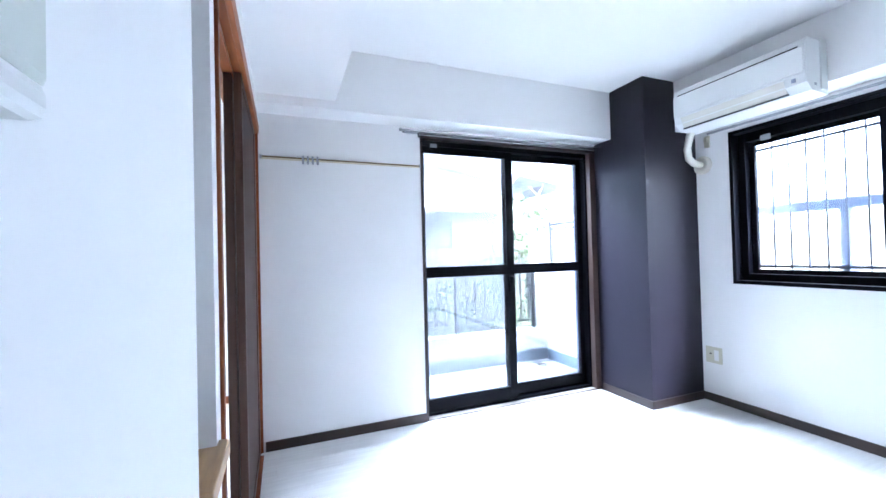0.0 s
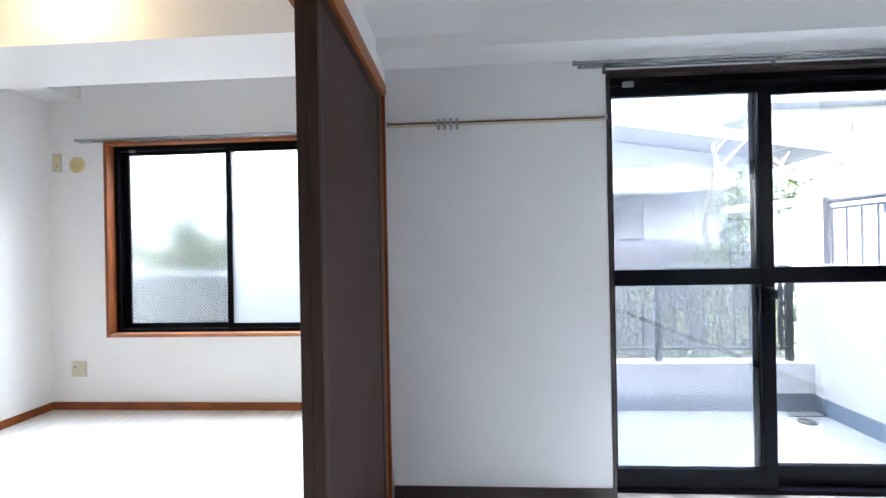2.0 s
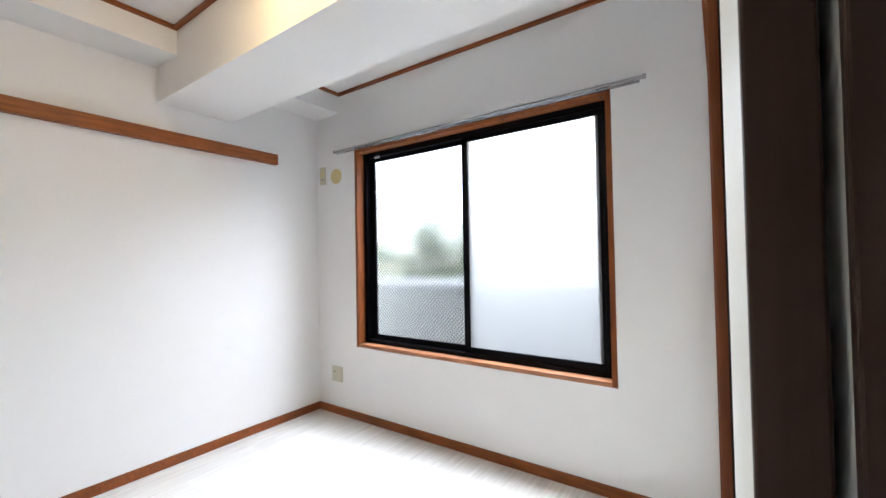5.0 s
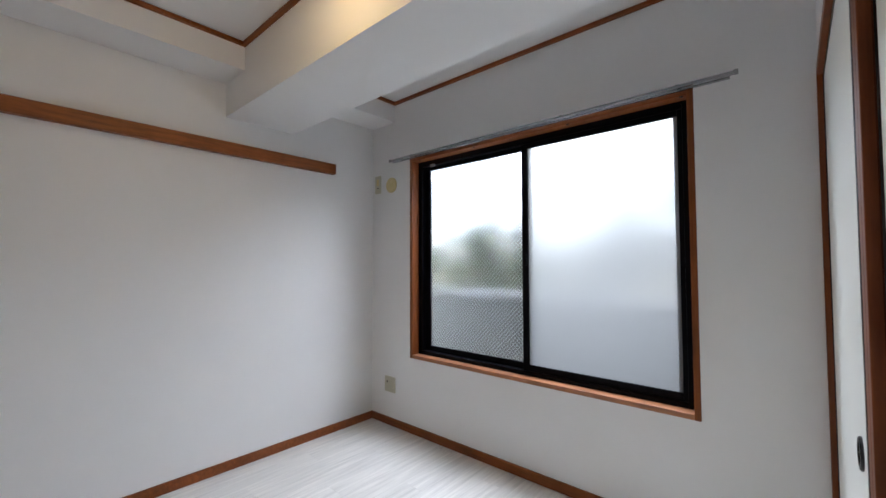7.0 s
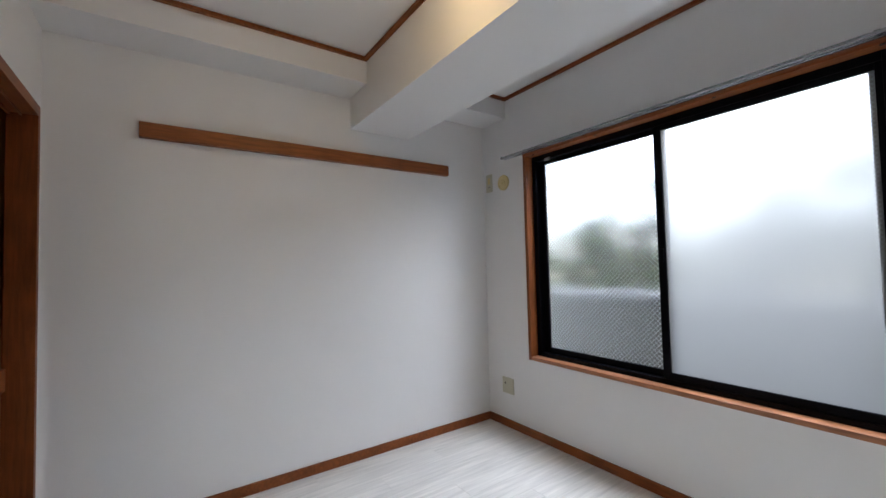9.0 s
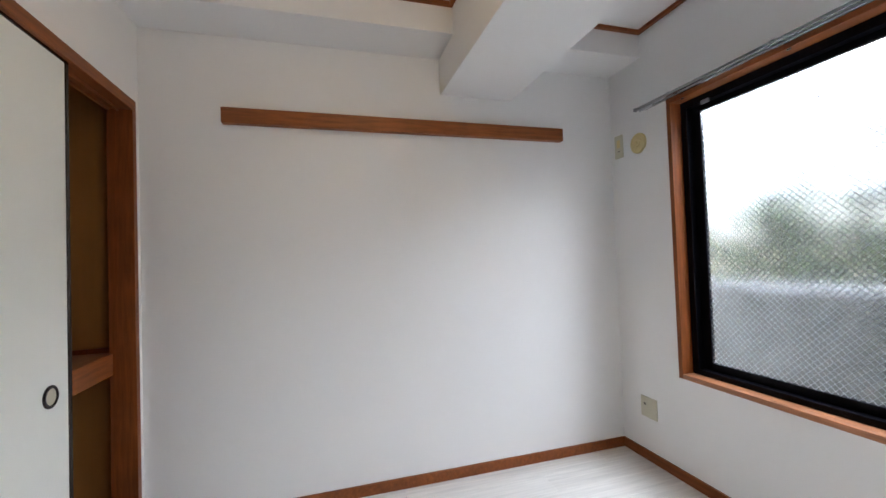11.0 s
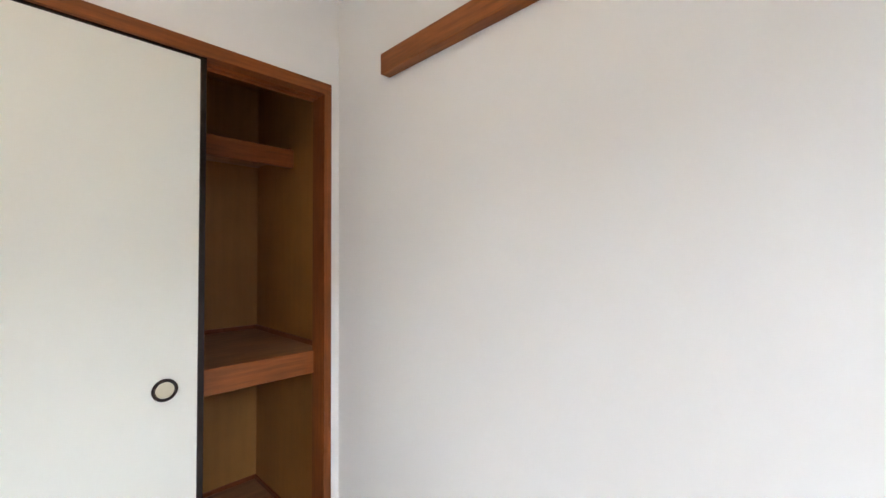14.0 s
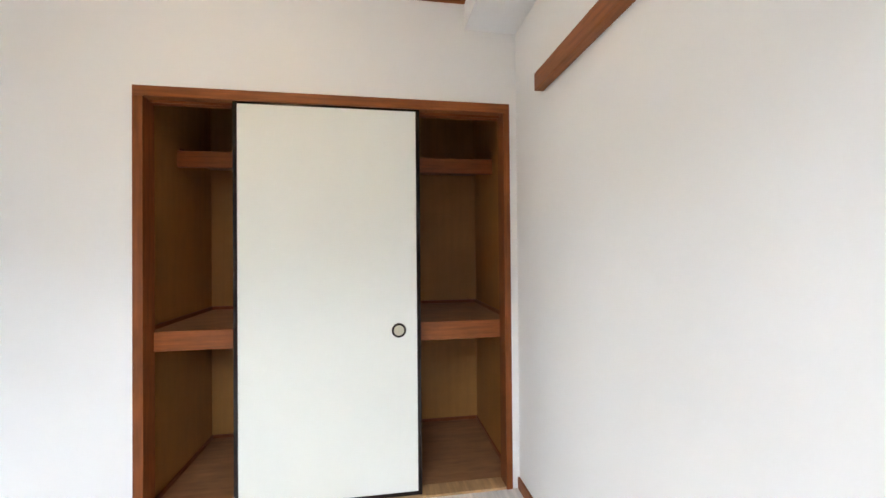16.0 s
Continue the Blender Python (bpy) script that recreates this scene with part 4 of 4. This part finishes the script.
# unseen masses added above and around the flat; the upper one blocks the sun
solid("upper_storey", boxes((XW - 0.5, XE + 0.5, YB - 0.5, YN + 0.16, HW + 0.22, 8.5), (XW - 0.5, 0.95, YN + 0.16, YNW + 0.16, HW + 0.22, 8.5)),
      M_GREYWALL, "unseen grey block added above the flat to keep the sun off", "building", "structure")
solid("wall_outer_west", boxes((XW - 0.5, XW - 0.16, YB - 0.5, YNW + 0.16, -1.2, HW + 0.22), (XW - 0.16, XPW - 0.07, YB - 0.5, KY0 - 0.08, -1.2, HW + 0.22)),
      M_GREYWALL, "grey rendered outer wall", "wall", "structure")
solid("plinth", boxes((XW - 0.16, XE + 0.5, YB - 0.5, YN + 0.14, -1.2, -0.16), (XW - 0.16, 0.95, YN + 0.14, YNW + 0.15, -1.2, -0.16), (0.95, BX + 0.12, YN + 0.14, BY + 0.15, -1.2, BZ - 0.21)),
      M_GREYWALL, "grey rendered plinth under the flat", "wall", "structure")

# garden wall seen blurred through the frosted window
solid("garden_wall", boxes((-7.0, 0.7, 5.20, 5.32, -1.2, 0.94)), M_GARDENWALL, "grey garden wall outside the frosted window", "wall", "structure")
solid("garden_wall_cap", boxes((-7.0, 0.7, 5.17, 5.35, 0.94, 0.99), bevel=0.005), M_HOUSEWHITE, "white capping of the garden wall", "trim", "structure")

# ---------- outdoors ----------
solid("ground", boxes((-400, 400, -400, 400, -1.4, -1.2)), M_SOIL, "brown bare ground outside", "ground", "structure")


def leaf_cloud(bm, rng, blobs, size):
    """Small bent leaves scattered over a few overlapping lumps."""
    for cx, cy, cz, r, count in blobs:
        for _ in range(count):
            d = Vector((rng.gauss(0, 1), rng.gauss(0, 1), rng.gauss(0, 1))).normalized()
            p = Vector((cx, cy, cz)) + Vector((d.x, d.y, d.z * 0.8)) * r * (0.45 + 0.65 * rng.random())
            q = Euler((rng.uniform(0, 6.3), rng.uniform(0, 6.3), rng.uniform(0, 6.3))).to_matrix()
            s = size * rng.uniform(0.6, 1.4)
            vs = [bm.verts.new(p + q @ Vector(c)) for c in ((0, -s, 0), (s * 0.45, 0, s * 0.15), (0, s, 0), (-s * 0.45, 0, s * 0.15))]
            bm.faces.new(vs)


def tree(name, label, x, y, z0, height, blobs, limbs, seed, leaf, leaf_size=0.06, trunk_r=0.09):
    rng = random.Random(seed)
    t = base(name, label, "tree")
    bm = bmesh.new()
    pts = [Vector((x + rng.uniform(-0.05, 0.05) * i, y + rng.uniform(-0.04, 0.04) * i, z0 + height * i / 4)) for i in range(5)]
    for i in range(4):
        rod(bm, pts[i], pts[i + 1], trunk_r * (1 - i * 0.16), trunk_r * (1 - (i + 1) * 0.16), sides=10)
    part("trunk", bm, M_BARK, t, smooth=True)
    for a, b, r in limbs:
        bm = bmesh.new()
        rod(bm, a, b, r, r * 0.55, sides=8)
        k = Vector(b)
        for _ in range(4):
            e = k + Vector((rng.uniform(-0.22, 0.22), rng.uniform(-0.15, 0.15), rng.uniform(0.02, 0.25)))
            rod(bm, k, e, r * 0.6, r * 0.3, sides=6)
        part("limb", bm, M_BARK, t, smooth=True)
    bm = bmesh.new()
    leaf_cloud(bm, rng, blobs, leaf_size)
    part("crown", bm, leaf, t)
    return t


tree("garden_tree", "hard-pruned garden tree with pale stubs and fresh leaves", 4.10, 7.6, -1.2, 3.45,
     [(4.2, 7.5, 1.75, 0.42, 260), (4.4, 7.4, 1.25, 0.42, 300), (4.55, 7.6, 2.05, 0.34, 190), (5.05, 7.7, 1.95, 0.40, 220), (4.0, 7.5, 0.9, 0.35, 260), (4.9, 7.7, 1.4, 0.4, 260)],
     [((4.15, 7.6, 2.15), (4.02, 7.55, 2.55), 0.05), ((4.10, 7.6, 2.25), (3.57, 7.5, 2.28), 0.028), ((4.12, 7.6, 2.3), (4.52, 7.5, 2.76), 0.028),
      ((4.2, 7.6, 2.0), (5.0, 7.6, 2.3), 0.025), ((4.2, 7.6, 1.4), (5.2, 7.6, 1.75), 0.035)], 3, M_LEAF2)


def hedge(label, x0, x1, y, z0, z1, seed, leaf, size=0.05, dense=26, top=None):
    rng = random.Random(seed)
    h = base("hedge", label, "hedge")
    bm = bmesh.new()
    blobs = []
    n = int((x1 - x0) / 0.25)
    for i in range(n):
        zt = top(x0 + (i + 0.5) * 0.25) if top else z1
        for k in range(max(1, int((zt - z0) / 0.35))):
            blobs.append((x0 + (i + rng.random()) * 0.25, y + rng.uniform(-0.15, 0.15), z0 + 0.2 + k * 0.35 + rng.uniform(-0.1, 0.1), rng.uniform(0.16, 0.30), max(6, int(dense * (1.25 - 0.17 * k)))))
    leaf_cloud(bm, rng, blobs, size)
    part("foliage", bm, leaf, h)
    bm = bmesh.new()
    for i in range(n):
        xk = x0 + (i + 0.5) * 0.25
        rod(bm, (xk, y, -1.2), (xk + rng.uniform(-0.1, 0.1), y, z1 - 0.15), 0.02, 0.008, sides=6)
    part("stems", bm, M_STEM, h)
    return h


hedge("sparse green shrubs behind the balcony railing", 1.0, 4.6, 6.3, -0.6, 0.80, 5, M_LEAF2, 0.045, 58)
hedge("dense dark green shrubs behind the garden wall", -6.5, -2.0, 6.2, 0.0, 2.10, 8, M_LEAF, 0.075, 80,
      top=lambda x: max(1.2, 1.52 + 0.5 * (x + 4.0)) if x < -2.5 else 1.65)
hedge("green shrubs rising beside the garden wall", -2.0, 1.6, 6.3, 0.2, 2.6, 9, M_LEAF, 0.075, 70,
      top=lambda x: 1.75 + 0.65 * max(0.0, x + 1.7))

# neighbouring house with a broad grey roof
HY = 10.0
house = base("house", "dark grey neighbouring house with a broad blue-grey roof", "house")
part("wall", boxes((1.6, 6.2, HY, HY + 6, -1.2, 2.42)), M_HOUSEWALL, house)
part("gable_wall", profile_y([(1.6, 2.42), (6.2, 2.42), (6.2, 2.94), (1.6, 3.68)], HY + 0.01, HY + 5.9), M_GABLE, house, "pale grey gable wall")
part("roof", profile_y([(0.9, 4.05), (7.1, 2.943), (7.1, 2.81), (0.9, 3.82)], HY - 0.9, HY + 6.8), M_ROOF, house)
part("lower_roof", profile_x([(HY - 1.1, 2.18), (HY + 0.008, 2.88), (HY + 0.008, 2.78), (HY - 1.1, 2.10)], 1.2, 5.6), M_GABLE, house, "pale grey lean-to roof")
part("roof_vent", profile_y([(3.0, 3.80), (4.2, 3.60), (4.2, 3.68), (4.35, 3.84), (3.9, 3.97), (3.0, 3.97)], HY - 0.6, HY + 1.2), M_GABLE, house, "low pale vent on the roof")
part("bargeboard", profile_y([(0.88, 4.075), (7.13, 2.96), (7.13, 2.80), (0.88, 3.80)], HY - 0.96, HY - 0.905), M_ROOF, house, "blue-grey bargeboard")
part("gutter", rods(((1.2, HY - 1.14, 2.15), (5.6, HY - 1.14, 2.15), 0.05)), M_ROOF, house)
hwin = part("window", boxes((4.03, 4.10, HY - 0.06, HY, 1.30, 2.04), (5.06, 5.13, HY - 0.06, HY, 1.30, 2.04), (4.10, 5.06, HY - 0.06, HY, 1.30, 1.36), (4.10, 5.06, HY - 0.06, HY, 1.98, 2.04),
                            (4.55, 4.61, HY - 0.06, HY, 1.36, 1.98)), M_HOUSEWHITE, house, "white framed sliding window with lace curtains")
part("curtain", boxes((4.10, 4.55, HY - 0.02, HY - 0.004, 1.36, 1.98), (4.61, 5.06, HY - 0.02, HY - 0.004, 1.36, 1.98)), M_CURTAIN, hwin)
lv = part("louvre_shutter", boxes((3.38, 4.01, HY - 0.03, HY, 1.30, 1.99)), M_DARKFENCE, house, "grey louvred shutter")
slat_me = mesh_of("slat", profile_x([(-0.07, -0.02), (-0.03, 0.02), (-0.02, 0.015), (-0.06, -0.025)], 0.02, 0.61), M_GREYWALL)
for k in range(12):
    ob = new("slat", slat_me)
    ob.parent = lv
    ob.location = (3.38, HY, 1.34 + k * 0.056)
solid("board_fence", boxes((1.2, 6.4, HY - 1.4, HY - 1.34, -1.2, 1.15)), M_DARKFENCE, "dark boarded garden fence", "fence")

fence = base("white_fence", "white boarded fence with a rounded cap rail", "fence")
for k in range(7):
    part("board", boxes((4.10, 9.0, 6.6, 6.63, 0.2 + k * 0.19, 0.2 + k * 0.19 + 0.18), bevel=0.004), M_HOUSEWHITE, fence)
part("cap_rail", rods(((3.55, 6.6, 1.58), (9.0, 6.6, 2.19), 0.05)), M_HOUSEWHITE, fence, smooth=True)
for xk in (4.4, 5.6, 7.2, 8.9):
    part("post", boxes((xk - 0.04, xk + 0.04, 6.64, 6.70, -1.2, 1.58)), M_HOUSEWHITE, fence)

far = base("far_house", "pale far house with a small window", "house")
part("wall", boxes((11.0, 18.5, 16.0, 22.0, -1.2, 5.85)), M_HOUSEWHITE, far)
part("roof", profile_x([(15.3, 6.0), (19.0, 7.2), (22.6, 6.0), (22.6, 5.85), (15.3, 5.85)], 10.5, 19.0), M_ROOF, far)
fw = part("window", boxes((13.74, 13.82, 15.93, 16.0, 4.1, 5.25), (14.22, 14.30, 15.93, 16.0, 4.1, 5.25), (13.82, 14.22, 15.93, 16.0, 4.1, 4.18), (13.82, 14.22, 15.93, 16.0, 5.17, 5.25)), M_GREYPLASTIC, far)
part("pane", boxes((13.82, 14.22, 15.97, 15.99, 4.18, 5.17)), M_ROOF, fw)
part("string_course", boxes((11.0, 18.5, 15.92, 16.0, 3.9, 4.0)), M_GABLE, far)

# ---------- small repeated pieces ----------
floor_l, floor_w = bpy.data.objects["floor_living"], bpy.data.objects["floor_west"]
lay_planks(floor_l, "plank", XPW, XE, YB, YN + 0.04, 'x', M_PLANK_X)
lay_planks(floor_w, "plank", XW, XPW, YS, YNW, 'y', M_PLANK_Y)
tile_me = mesh_of("tile", boxes((-0.004, 0.0, 0.002, 0.088, 0.002, 0.058)), M_TILE)
tile_me2 = mesh_of("tile", boxes((0.002, 0.088, 0.0, 0.004, 0.002, 0.058)), M_TILE)
for r in range(40):
    ob = new("tile", tile_me)
    ob.parent = pier
    ob.location = (2.462, YN + 0.155, BZ + 0.06 * r)
    for c in range(3):
        ob = new("tile", tile_me2)
        ob.parent = pier
        ob.location = (2.462 + c * 0.09, YN + 0.245, BZ + 0.06 * r)
